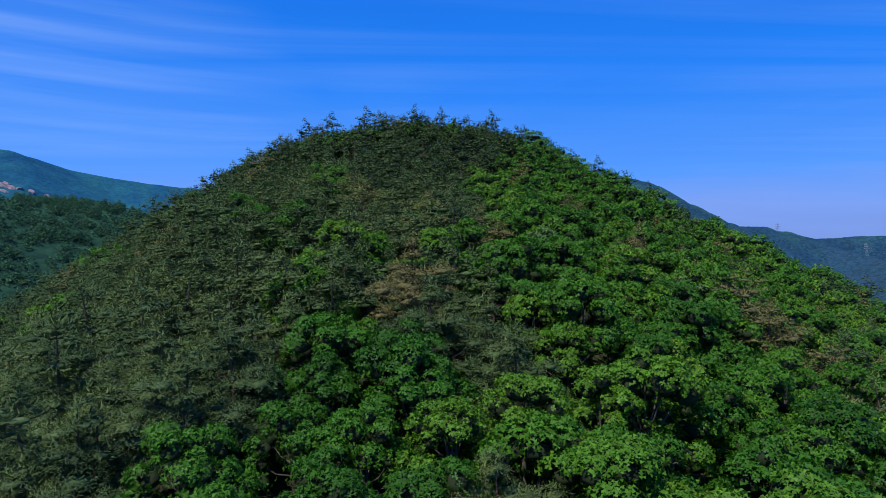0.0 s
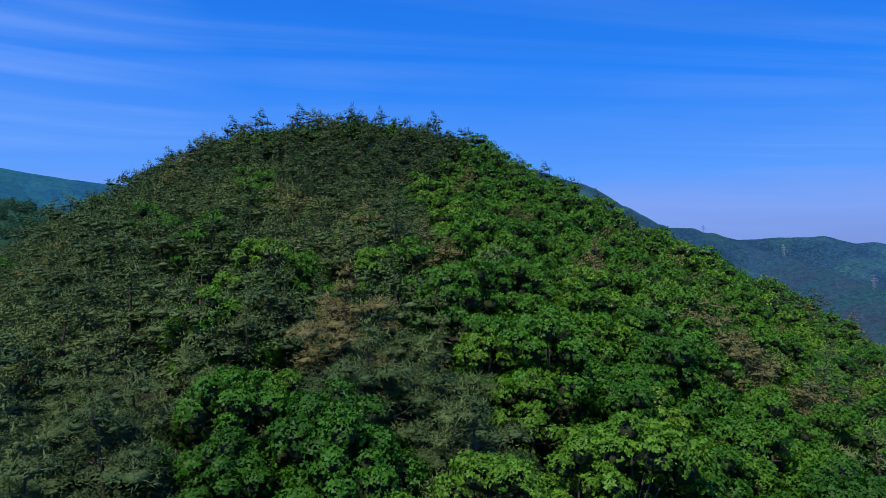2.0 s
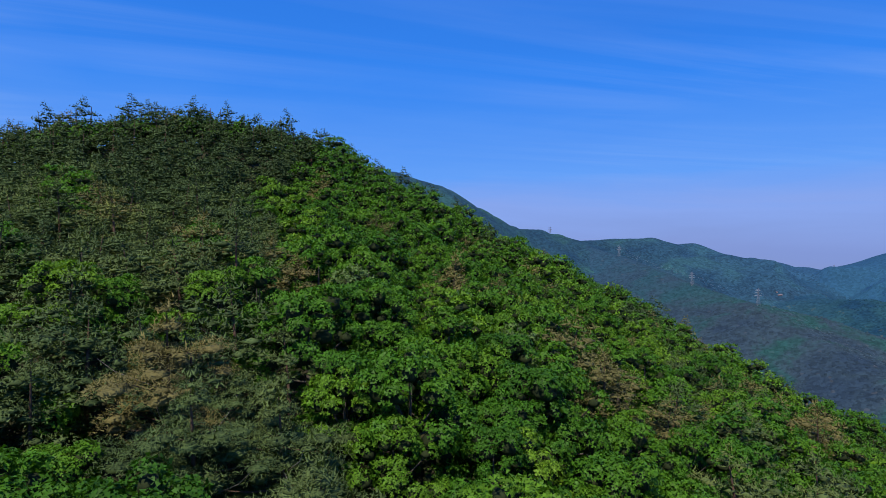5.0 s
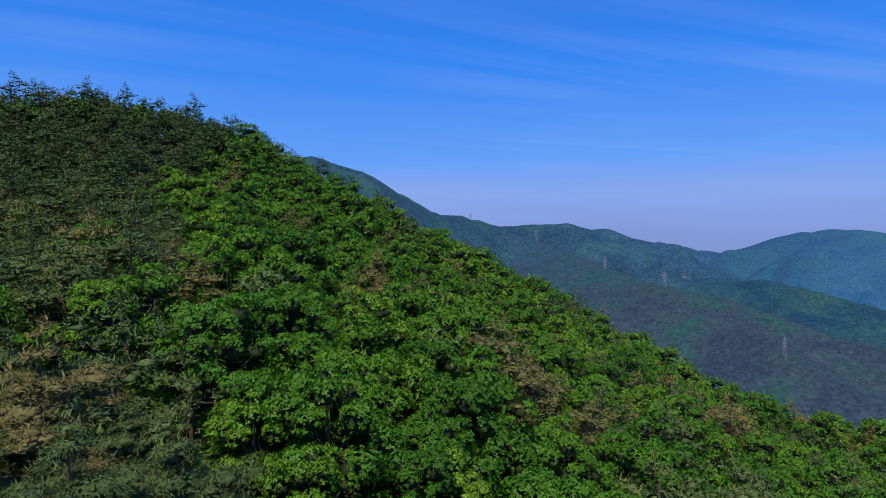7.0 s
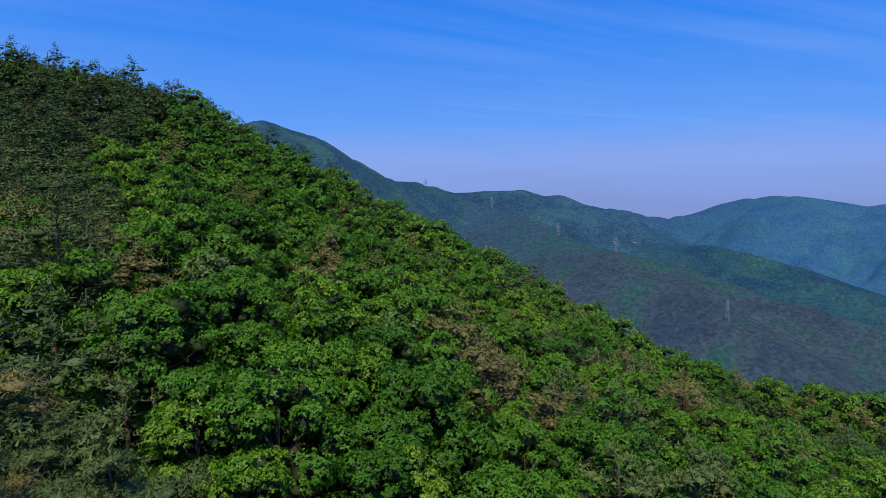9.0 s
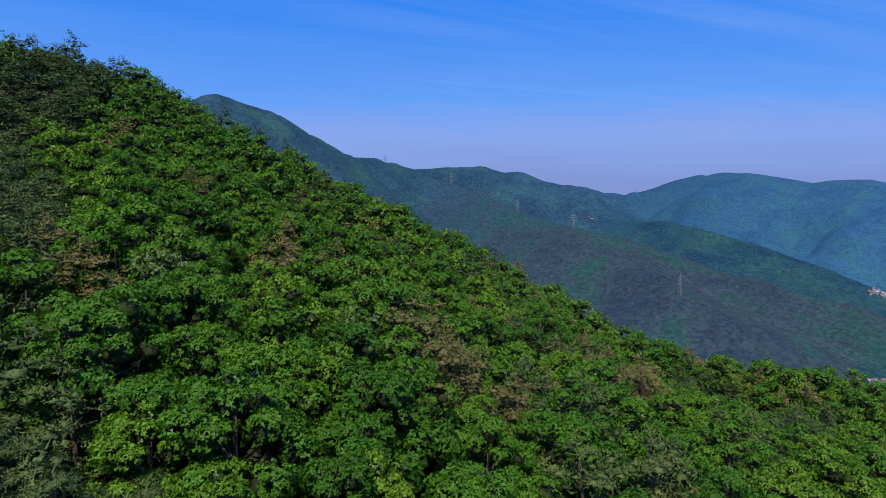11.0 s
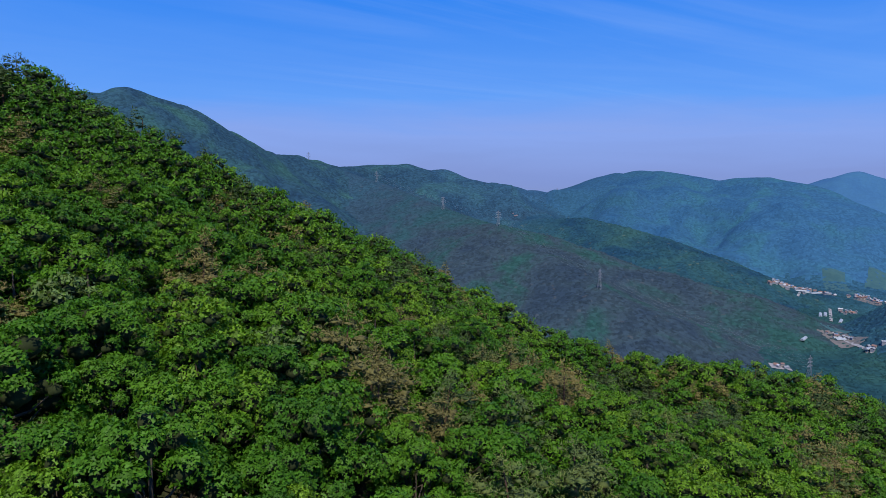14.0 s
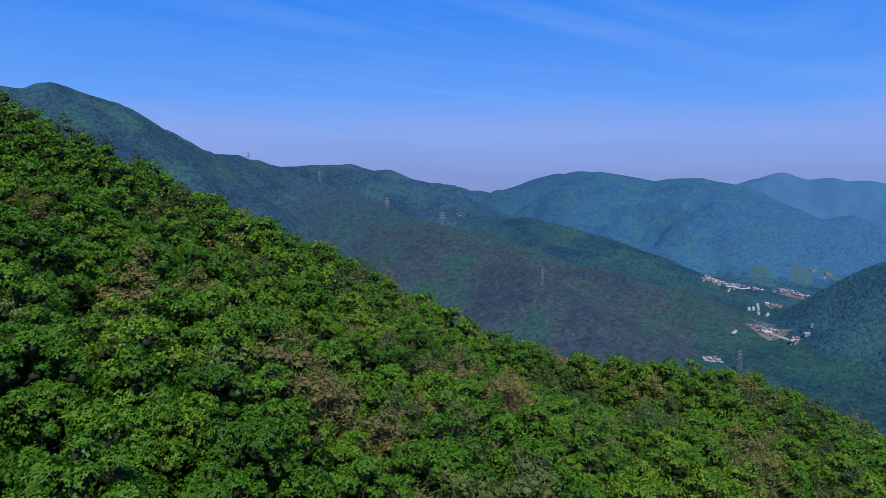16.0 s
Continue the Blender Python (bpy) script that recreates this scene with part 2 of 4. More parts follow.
def lattice(ix, iy, seed):
    v = np.sin(ix * 127.1 + iy * 311.7 + seed * 74.7) * 43758.5453
    return v - np.floor(v)


def vnoise(x, y, seed=0):
    """Smooth noise from -1 to 1, with bumps about one unit wide."""
    ix, iy = np.floor(x), np.floor(y)
    fx, fy = x - ix, y - iy
    fx, fy = fx * fx * (3 - 2 * fx), fy * fy * (3 - 2 * fy)
    a, b = lattice(ix, iy, seed), lattice(ix + 1, iy, seed)
    c, d = lattice(ix, iy + 1, seed), lattice(ix + 1, iy + 1, seed)
    return 2 * (a + (b - a) * fx + (c - a) * fy + (a - b - c + d) * fx * fy) - 1


def fbm(x, y, seed=0, octaves=4):
    return sum(vnoise(x * 2.0**k, y * 2.0**k, seed + k) * 0.5**k for k in range(octaves))


def softmin(a, b, k):
    return -k * np.logaddexp(-a / k, -b / k)


def swell(x, y, cx, cy, r, h):
    return h * np.exp(-((x - cx) ** 2 + (y - cy) ** 2) / (2 * r * r))


def crest_y(x):
    return 131.4 - 0.086 * x - 0.00335 * x * x


# broad swells of the slope: centre x, y, radius, height
SWELLS = [(12, 58, 13, 3.5), (-28, 80, 20, -0.6), (85, 72, 16, -10.2), (-6, 32, 10, -1.0), (5, 130, 22, 6.8), (-25, 115, 18, -6.7),
          (40, 60, 16, -0.5), (115, 45, 25, 5.9), (165, 70, 30, 8.2), (30, 120, 18, -0.9), (22, 122, 9, 0.9)]


def face(x, y):
    """The long even slope that faces the camera."""
    u, v = np.clip(x, -80, 140) / 50, np.maximum(y, 22) / 100
    z = -11.16 + 12.36 * v + 12.13 * v * v - 7.77 * u - 3.08 * u * v - 2.08 * u * u
    return z - 0.30 * np.maximum(22 - y, 0) - 0.42 * np.maximum(x - 140, 0)


def canopy(x, y):
    """Height of the tree tops of the near hill."""
    x, y = np.asarray(x, float), np.asarray(y, float)
    over = 4.0 * np.logaddexp(0, (y - crest_y(x)) / 4.0)
    z = face(x, y - over) - 0.5 * over
    for cx, cy, r, h in SWELLS:
        z = z + swell(x, y, cx, cy, r, h)
    yl = np.clip(y, 0, 140)
    left = -8.53 + (yl - 66) * 0.518 + 0.596 * (x + 46 - (yl - 66) * 0.231)
    left = left - 0.4 * np.maximum(y - 140, 0)
    return EYE_Z + softmin(z, left, 2.5)


# crests of the far ridges: points x, y and height above the first eye
PEAK_CREST = [(-317, 2292, 209), (83, 2313, 221), (296, 2271, 238), (426, 2255, 256), (460, 2253, 252), (496, 2252, 255), (532, 2249, 275), (559, 2247, 279), (586, 2248, 274), (617, 2249, 261), (689, 2250, 244),
            (731, 2249, 236), (764, 2257, 224), (805, 2265, 196), (904, 2282, 157), (965, 2289, 127), (1032, 2295, 88), (1056, 2300, 89), (1087, 2307, 77), (1200, 2327, 76), (1242, 2332, 60), (1294, 2341, 58),
            (1353, 2357, 41), (1414, 2371, 30), (1601, 2377, 42), (1782, 2369, 42)]
PASS_CREST = [(1782, 2369, 42), (1900, 2370, 22), (1924, 2370, 19), (2006, 2367, 25), (2078, 2369, 3), (2157, 2372, -19), (2297, 2373, -46), (2503, 2363, -66), (2719, 2343, -98), (2821, 2335, -116)]
RANGE_CREST = [(2821, 2335, -116), (2833, 2312, -107), (2866, 2215, -59), (2891, 2077, -13), (2903, 1975, 16), (2916, 1875, 22), (2929, 1746, 19), (2987, 1646, 3), (3063, 1495, -28), (3063, 1406, -13), (3058, 1262, -9),
            (3086, 1191, -27), (3113, 1116, -40), (3059, 942, -129)]
FAR_CREST = [(4113, 1846, -205), (4209, 1615, -107), (4245, 1516, -57), (4284, 1401, -10), (4321, 1281, 27), (4329, 1201, 10), (4335, 1123, -7), (4341, 1004, 1), (4344, 928, -29), (4345, 802, -24), (4344, 724, -39),
            (4287, -361, 53), (3809, -1761, 45)]
LEFT_CREST = [(-1967, 361, 210), (-1717, 1219, 295), (-1436, 1612, 287), (-1242, 1767, 275), (-1130, 1900, 232), (-1026, 1958, 213), (-883, 2082, 198), (-592, 2236, 197), (-317, 2292, 206)]
SPUR_CREST = [(1392, 2329, 14), (1466, 2163, -31), (1395, 1651, -119), (1330, 1322, -154), (1386, 1199, -171), (1436, 1072, -205), (1452, 997, -232), (1503, 857, -261), (1561, 694, -288), (1588, 603, -320), (1596, 550, -345)]
LOW_SPUR_CREST = [(1330, 1322, -154), (1259, 1071, -205), (1151, 827, -246), (1081, 707, -296), (1025, 607, -330)]
MIDDLE_CREST = [(2299, 2151, -111), (2080, 1801, -176), (1888, 1658, -177), (1881, 1429, -156), (1882, 1254, -178), (1884, 1119, -202), (1884, 993, -237), (1895, 881, -272), (1901, 791, -310)]
SIDE_CREST = [(1790, 392, -317), (1765, 345, -249), (1735, 285, -192), (1720, 191, -137), (1690, -100, -20), (1500, -640, 40)]
LOW_HILL_CREST = [(-283, 179, 25), (-200, 299, 22), (-181, 311, 21), (-152, 328, 14), (-102, 337, -5)]
RIDGES = {
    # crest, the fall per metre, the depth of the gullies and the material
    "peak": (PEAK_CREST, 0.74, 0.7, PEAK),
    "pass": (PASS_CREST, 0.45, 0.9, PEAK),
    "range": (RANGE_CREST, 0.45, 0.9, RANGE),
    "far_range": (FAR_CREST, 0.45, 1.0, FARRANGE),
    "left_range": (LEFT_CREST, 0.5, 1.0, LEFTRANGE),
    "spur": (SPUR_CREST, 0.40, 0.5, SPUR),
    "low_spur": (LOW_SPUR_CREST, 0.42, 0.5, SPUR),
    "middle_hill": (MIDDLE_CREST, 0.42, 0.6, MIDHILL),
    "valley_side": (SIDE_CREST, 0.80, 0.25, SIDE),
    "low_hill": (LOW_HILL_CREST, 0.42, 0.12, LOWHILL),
}


def ridge_height(x, y, crest, fall, gully):
    best = np.full(np.shape(x), -1e9)
    for (ax, ay, az), (bx, by, bz) in zip(crest, crest[1:]):
        dx, dy = bx - ax, by - ay
        s = np.clip(((x - ax) * dx + (y - ay) * dy) / (dx * dx + dy * dy), 0, 1)
        d = np.hypot(x - ax - s * dx, y - ay - s * dy)
        best = np.maximum(best, az + s * (bz - az) - fall * (np.sqrt(d * d + 625) - 25))
        if (ax, ay) == crest[0][:2]:
            near = d
        near = np.minimum(near, d)
    cut = np.abs(fbm(x / 420, y / 420, 11, 4)) - 0.32
    fine = fbm(x / 60, y / 60, 5, 3)
    return EYE_Z + best + gully * (np.minimum(near, 450) * 0.26 * cut + np.minimum(8, 2 + near * 0.03) * fine * 0.6)


def land(x, y):
    """Height of the ground and the number of the form that makes it: 0 the hill, 1 the valley, then the ridges."""
    x, y = np.asarray(x, float), np.asarray(y, float)
    heights = [canopy(x, y) - TREE_H, FLOOR_Z + 7 * fbm(x / 300, y / 300, 3) + 0.0 * x]
    for crest, fall, gully, _ in RIDGES.values():
        heights.append(ridge_height(x, y, crest, fall, gully))
    heights = np.array(heights)
    top = heights.max(0)
    soft = top + 9.0 * np.log(np.exp((heights[1:] - top) / 9.0).sum(0) + 1e-9)
    far = np.hypot(x, y) > 450
    return np.where(far, np.maximum(top, soft), top), heights.argmax(0)


def mesh_from(name, verts, faces, material, smooth=False, normals=None):
    me = bpy.data.meshes.new(name)
    verts, faces = np.asarray(verts, np.float32), np.asarray(faces, np.int32)
    if normals is not None:
        # turn every leaf's upper side outwards, the way its clump bulges
        a, b, c = (verts[faces[:, k]] for k in range(3))
        wrong = (np.cross(b - a, c - a) * normals[faces[:, 0]]).sum(-1) < 0
        faces = np.where(wrong[:, None], faces[:, ::-1], faces)
    k = faces.shape[1]
    me.vertices.add(len(verts))
    me.vertices.foreach_set("co", verts.ravel())
    me.loops.add(faces.size)
    me.loops.foreach_set("vertex_index", faces.ravel())
    me.polygons.add(len(faces))
    me.polygons.foreach_set("loop_start", np.arange(0, faces.size, k, dtype=np.int32))
    me.polygons.foreach_set("use_smooth", np.full(len(faces), smooth))
    me.materials.append(material)
    me.update(calc_edges=True)
    me.validate()
    if normals is not None:
        soft = me.attributes.new("custom_normal", "FLOAT_VECTOR", "POINT")
        soft.data.foreach_set("vector", np.asarray(normals, np.float32).ravel())
    return me


def build_land():
    """One sheet of ground round the hill out to the horizon, finer ahead; each far ridge is a form of its own on it."""
    fine = np.arange(-46, 92, 0.35)
    az = np.radians(np.concatenate([fine, np.arange(92, 314, 3.0)]))
    r = np.concatenate([[0.05, 4.0], np.geomspace(10, 900, 105), np.linspace(918, 3400, 140), np.geomspace(3450, 4940, 14)])
    rr, aa = np.meshgrid(r, az, indexing="ij")
    x, y = rr * np.sin(aa), rr * np.cos(aa)
    z, form = land(x, y)
    verts = np.stack([x, y, z], -1).reshape(-1, 3)
    na = len(az)
    i, j = np.meshgrid(np.arange(len(r) - 1), np.arange(na), indexing="ij")
    k = (j + 1) % na
    quads = np.stack([i * na + j, i * na + k, (i + 1) * na + k, (i + 1) * na + j], -1).reshape(-1, 4)[:, ::-1]
    owner = form[:-1].reshape(-1)
    names = ["hill", "valley"] + list(RIDGES)
    for n, key in enumerate(names):
        mine = quads[owner == n]
        if not len(mine):
            continue
        used, index = np.unique(mine, return_inverse=True)
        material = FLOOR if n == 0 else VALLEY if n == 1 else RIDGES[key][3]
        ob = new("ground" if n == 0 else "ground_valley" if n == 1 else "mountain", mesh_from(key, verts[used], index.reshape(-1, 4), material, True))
        if n < 2:
            tagged(ob, "shaded forest floor of the steep hill" if n == 0 else "hazed dark green wooded valley floor", "ground", kind="structure")
        else:
            tagged(ob, LAND_LABELS[key], "mountain", kind="structure")


LAND_LABELS = {
    "peak": "high hazed blue-green wooded mountain with a rounded peak",
    "pass": "hazy blue-green wooded ridge that sinks to a pass",
    "low_spur": "hazed grey-green lower arm of the wooded spur",
    "range": "hazy blue wooded mountain range beyond the valley",
    "far_range": "pale haze-blue distant mountain range on the horizon",
    "left_range": "hazed teal wooded mountain ridge with a bare cliff",
    "spur": "hazed grey-green wooded spur that carries the pylons",
    "middle_hill": "hazed dark blue-green wooded hill above the village",
    "valley_side": "hazed dark blue-green wooded side of the valley",
    "low_hill": "dark green wooded low hill beside the peak",
}
build_land()


# ---- trees ----
RNG = np.random.default_rng(7)


def unit(v):
    return v / np.maximum(np.linalg.norm(v, axis=-1, keepdims=True), 1e-9)


def shaded(verts, bulge, own):
    """Normals for three-cornered leaves: in part the leaf's own, in part those of the clump that it lies on."""
    a, b, c = verts[0::3], verts[1::3], verts[2::3]
    leaf = unit(np.cross(b - a, c - a))
    leaf = leaf * np.where((leaf * bulge).sum(-1, keepdims=True) < 0, -1.0, 1.0)
    return np.repeat(unit(own * leaf + (1 - own) * unit(bulge)), 3, 0)


def rosettes(centres, normals, leaves, length, width, rng, droop=0.5):
    """Whorls of blunt leaves, broadest near the tip, spread round each centre."""
    m = len(centres)
    side = unit(np.cross(normals, rng.normal(size=(m, 3))))
    other = np.cross(normals, side)
    verts = []
    for k in range(leaves):
        a = 2 * np.pi * (k + rng.uniform(-0.3, 0.3, m)) / leaves
        out = side * np.cos(a)[:, None] + other * np.sin(a)[:, None]
        out = unit(out + normals * rng.uniform(-droop, droop * 1.3, m)[:, None])
        across = unit(np.cross(normals + 0.5 * rng.normal(size=(m, 3)), out))
        size = rng.uniform(0.7, 1.25, m)[:, None]
        start = centres - out * length * size * 0.15
        tip = centres + out * length * size
        flip = (rng.random(m) < 0.85)[:, None]
        point, blunt = np.where(flip, start, tip), np.where(flip, tip, start)
        verts.append(np.stack([point, blunt + across * width * 0.5 * size, blunt - across * width * 0.5 * size], 1))
    verts = np.stack(verts, 1).reshape(-1, 3)
    return verts, np.arange(len(verts)).reshape(-1, 3), shaded(verts, np.repeat(normals, leaves, 0), 0.3)


def tufts(centres, normals, needles, length, width, rng):
    """Brushes of needles: slim three-cornered blades, most of them spread flat from each shoot, some upright."""
    m = len(centres)
    verts = []
    for k in range(needles):
        out = unit(normals + rng.normal(size=(m, 3)) * np.array([0.9, 0.9, 0.4]))
        steep = rng.normal(size=(m, 3)) * 0.45
        across = unit(np.cross(out, np.array([0, 0, 1.0]) + steep))
        size = rng.uniform(0.65, 1.3, m)[:, None]
        base = centres + rng.normal(size=(m, 3)) * length * 0.3
        verts.append(np.stack([base - across * width * 0.5, base + across * width * 0.5, base + out * length * size], 1))
    verts = np.stack(verts, 1).reshape(-1, 3)
    return verts, np.arange(len(verts)).reshape(-1, 3), shaded(verts, np.repeat(normals, needles, 0), 0.3)


def sprays(centres, ways, normals, length, width, rng):
    """Slim flat sprays of needles: three-cornered blades that lie along their shoot."""
    m = len(centres)
    across = unit(np.cross(normals, ways))
    size = rng.uniform(0.65, 1.4, m)[:, None]
    tip = centres + ways * (length * size)
    verts = np.stack([centres - across * (width * 0.5 * size), centres + across * (width * 0.5 * size), tip], 1).reshape(-1, 3)
    return verts, np.arange(3 * m).reshape(-1, 3), shaded(verts, normals, 0.3)


def lump(points, reach):
    """A closed lump on evenly spread points: its corners and three-cornered faces."""
    v = unit(np.array(points, float))
    f = [t for t in itertools.combinations(range(len(v)), 3) if all(np.linalg.norm(v[i] - v[j]) < reach for i, j in itertools.combinations(t, 2))]
    return v, np.array([t if np.linalg.det(v[list(t)]) > 0 else t[::-1] for t in f])


GOLD = (1 + 5**0.5) / 2
FINE_LUMP = lump([p for a in (-1, 1) for b in (-GOLD, GOLD) for p in ((0, a, b), (a, b, 0), (b, 0, a))], 1.1)
PLAIN_LUMP = lump([p for a in (-1, 1) for p in ((a, 0, 0), (0, a, 0), (0, 0, a))], 1.5)


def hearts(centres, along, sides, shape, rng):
    """Solid lumps added inside each clump so that no light comes through. along: the level way of the longest half;
    sides: the half lengths.
    """
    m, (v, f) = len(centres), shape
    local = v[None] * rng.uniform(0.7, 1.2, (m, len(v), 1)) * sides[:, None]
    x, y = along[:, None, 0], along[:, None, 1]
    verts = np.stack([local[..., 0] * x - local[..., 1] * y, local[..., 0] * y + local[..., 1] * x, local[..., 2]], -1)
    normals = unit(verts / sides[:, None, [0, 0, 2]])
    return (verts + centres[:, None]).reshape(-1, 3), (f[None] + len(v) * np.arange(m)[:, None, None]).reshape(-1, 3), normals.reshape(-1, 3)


def tube(points, radii, sides=6):
    """A tapered branch along points."""
    points = np.asarray(points, float)
    verts, faces = [], []
    for k, (p, r) in enumerate(zip(points, radii)):
        way = unit(points[min(k + 1, len(points) - 1)] - points[max(k - 1, 0)])
        a = unit(np.cross(way, (0.31, 0.95, 0.12)))
        b = np.cross(way, a)
        for s in range(sides):
            w = 2 * np.pi * s / sides
            verts.append(p + r * (math.cos(w) * a + math.sin(w) * b))
    for k in range(len(points) - 1):
        for s in range(sides):
            t = (s + 1) % sides
            faces.append((k * sides + s, k * sides + t, (k + 1) * sides + t, (k + 1) * sides + s))
    return np.array(verts), np.array(faces)


def joined(pieces):
    """Several pieces as one: vertices, faces and, for foliage, normals."""
    verts, faces, normals, n = [], [], [], 0
    for piece in pieces:
        verts.append(piece[0])
        faces.append(piece[1] + n)
        normals += list(piece[2:])
        n += len(piece[0])
    return (np.concatenate(verts), np.concatenate(faces), *([np.concatenate(normals)] if normals else []))


def oak_shape(seed, count, leaves, length, width, limbs=True):
    """Wood and leaves of one broadleaf tree, its foot at the origin, about 6.5 m high: leafy clumps over a dome, with dark gaps between."""
    rng = np.random.default_rng(seed)
    height = rng.uniform(5.9, 7.0)
    lobes = []
    for ring, (n, rad, h, size) in enumerate([(1, 0.15, 0.93, 0.72), (5, 0.9, 0.86, 0.74), (7, 1.6, 0.72, 0.78), (9, 2.2, 0.53, 0.80), (6, 2.3, 0.34, 0.70)]):
        for k in range(n):
            a = 2 * np.pi * (k + rng.uniform(-0.35, 0.35)) / n + ring
            q = rad * rng.uniform(0.78, 1.2)
            if ring > 1 and rng.random() < 0.10:
                continue
            lobes.append((q * np.cos(a), q * np.sin(a), height * h + rng.uniform(-0.45, 0.45), size * rng.uniform(0.68, 1.3)))
    lobes = np.array(lobes)
    share = lobes[:, 3] ** 2 * np.where(lobes[:, 2] < height * 0.42, 0.6, 1.0)
    heart = np.array([0, 0, height * 0.45])

    def over(number, low, high):
        """Places on the clumps, and the way each clump bulges there."""
        which = rng.choice(len(lobes), number, p=share / share.sum())
        n = unit(rng.normal(size=(number, 3)) * 0.75 + np.array([0, 0, 0.5]) + 0.75 * unit(lobes[which, :3] - heart))
        shell = rng.uniform(low, high, number)[:, None] * np.array([1.0, 1.0, 0.8])
        return lobes[which, :3] + n * lobes[which, 3:4] * shell, n

    centre, n = over(count, 0.72, 1.1)
    crown = rosettes(centre, unit(n + np.array([0, 0, 0.12]) + 0.25 * rng.normal(size=(count, 3))), leaves, length, width, rng)
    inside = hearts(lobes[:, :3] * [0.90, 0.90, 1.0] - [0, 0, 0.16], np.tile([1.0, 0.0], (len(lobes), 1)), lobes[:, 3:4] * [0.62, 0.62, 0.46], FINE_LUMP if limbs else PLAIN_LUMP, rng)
    lean = rng.uniform(-0.25, 0.25, 2)
    stem = [(0, 0, -0.6), (lean[0] * 0.4, lean[1] * 0.4, height * 0.2), (lean[0], lean[1], height * 0.45), (lean[0] * 0.6, lean[1] * 0.6, height * 0.8)]
    wood = [tube(stem, (0.17, 0.13, 0.10, 0.03))]
    if limbs:
        for x, y, z, _ in lobes[1::2]:
            start = np.array([lean[0] * 0.8, lean[1] * 0.8, min(height * 0.5, z - 0.9)])
            end = np.array([x, y, z])
            bend = (start + end) / 2 + [0, 0, -0.25]
            wood.append(tube([start, bend, end], (0.06, 0.045, 0.015), 4))
    return crown, joined(wood), inside


def pine_shape(seed, count, length, width, brushes, limbs=True, bunches=3):
    """Wood and needles of one red pine, about 6.5 m high: a few flat sprays in layers, lit above and dark beneath."""
    rng = np.random.default_rng(seed)
    height = rng.uniform(6.2, 7.5)
    lean = rng.uniform(-0.7, 0.7, 2)

    def axis(z):
        u = z / height
        return np.array([lean[0] * u * u, lean[1] * u * u, z])

    wood = [tube([axis(z) + [0, 0, -0.6 if z == 0 else 0] for z in np.linspace(0, height * 0.97, 6)], (0.15, 0.13, 0.11, 0.08, 0.05, 0.015))]
    pads = []
    for k, u in enumerate((0.38, 0.57, 0.76, 0.93) if limbs else (0.38, 0.57, 0.76, 0.93, 0.2)):
        reach = (2.55, 2.3, 1.5, 0.5, 2.1)[k] * rng.uniform(0.9, 1.15)
        arms = (4, 4, 3, 2, 3)[k]
        for b in range(arms):
            a = 2 * np.pi * (b + rng.uniform(-0.4, 0.4)) / arms + 1.9 * k
            q = reach * rng.uniform(0.6, 1.15)
            foot = axis(height * u - 0.2)
            end = foot + np.array([q * np.cos(a), q * np.sin(a), 0.16 * q + rng.uniform(-0.3, 0.4)])
            if limbs:
                wood.append(tube([foot, (foot + end) / 2 + [0, 0, -0.1], end], (0.045, 0.03, 0.012), 3))
            size = (1.25, 1.2, 1.0, 0.62, 1.2)[k] * rng.uniform(0.7, 1.25)
            pads.append((*(foot + (end - foot) * 0.8), size, math.cos(a), math.sin(a)))
    pads.append((*axis(height), 0.4, 1, 0))
    pads = np.array(pads)
    # each spray is made of three or four rounded tufts of shoots
    tufted = []
    for x, y, z, size, c, d in pads:
        for k in range(bunches):
            a = 2 * np.pi * (k + rng.uniform(-0.3, 0.3)) / bunches
            q = 0.0 if bunches == 1 else size * rng.uniform(0.4, 0.72)
            along, across = 1.2 * q * np.cos(a), 0.9 * q * np.sin(a)
            part_size = size * (1.0 if bunches == 1 else rng.uniform(0.5, 0.72))
            tufted.append((x + along * c - across * d, y + along * d + across * c, z + 0.22 * along + rng.uniform(-0.38, 0.38) * size, part_size, c, d))
    pads = np.array(tufted)
    def over(number, spread=1.0, lift=0.62):
        """Places on the tufts, the way the tuft bulges there, and how far out each one is."""
        p = pads[rng.choice(len(pads), number, p=pads[:, 3] ** 2 / (pads[:, 3] ** 2).sum())]
        d = spread * np.sqrt(rng.uniform(0.0, 1.0, number))
        w = rng.uniform(0, 2 * np.pi, number)
        along, across = 1.15 * d * p[:, 3] * np.cos(w), d * p[:, 3] * np.sin(w)
        off = np.stack([along * p[:, 4] - across * p[:, 5], along * p[:, 5] + across * p[:, 4], np.zeros(number)], -1)
        rise = lift * p[:, 3] * (1 - d**2.2) * rng.uniform(0.7, 1.15, number) - 0.08
        out = unit(off + 1e-6) * d[:, None]
        return p[:, :3] + off + np.stack([0 * d, 0 * d, rise], -1), unit(np.array([0, 0, 0.75]) + 1.0 * out), out

    centre, bulge, out = over(count)
    facing = unit(bulge + 0.22 * rng.normal(size=(count, 3)))
    way = rng.normal(size=(count, 3)) * 0.5 + 0.8 * out + np.array([0, 0, 0.3])
    way = unit(way - facing * (way * facing).sum(-1, keepdims=True) * 0.7)
    pieces = [sprays(centre, way, facing, length, width, rng)]
    if brushes:
        centre, bulge, out = over(brushes)
        pieces.append(tufts(centre + [0, 0, 0.03], unit(bulge + 0.3 * rng.normal(size=(brushes, 3))), 4, 0.17, 0.04, rng))
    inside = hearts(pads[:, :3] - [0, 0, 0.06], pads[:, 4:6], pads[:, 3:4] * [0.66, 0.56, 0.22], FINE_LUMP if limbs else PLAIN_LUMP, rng)
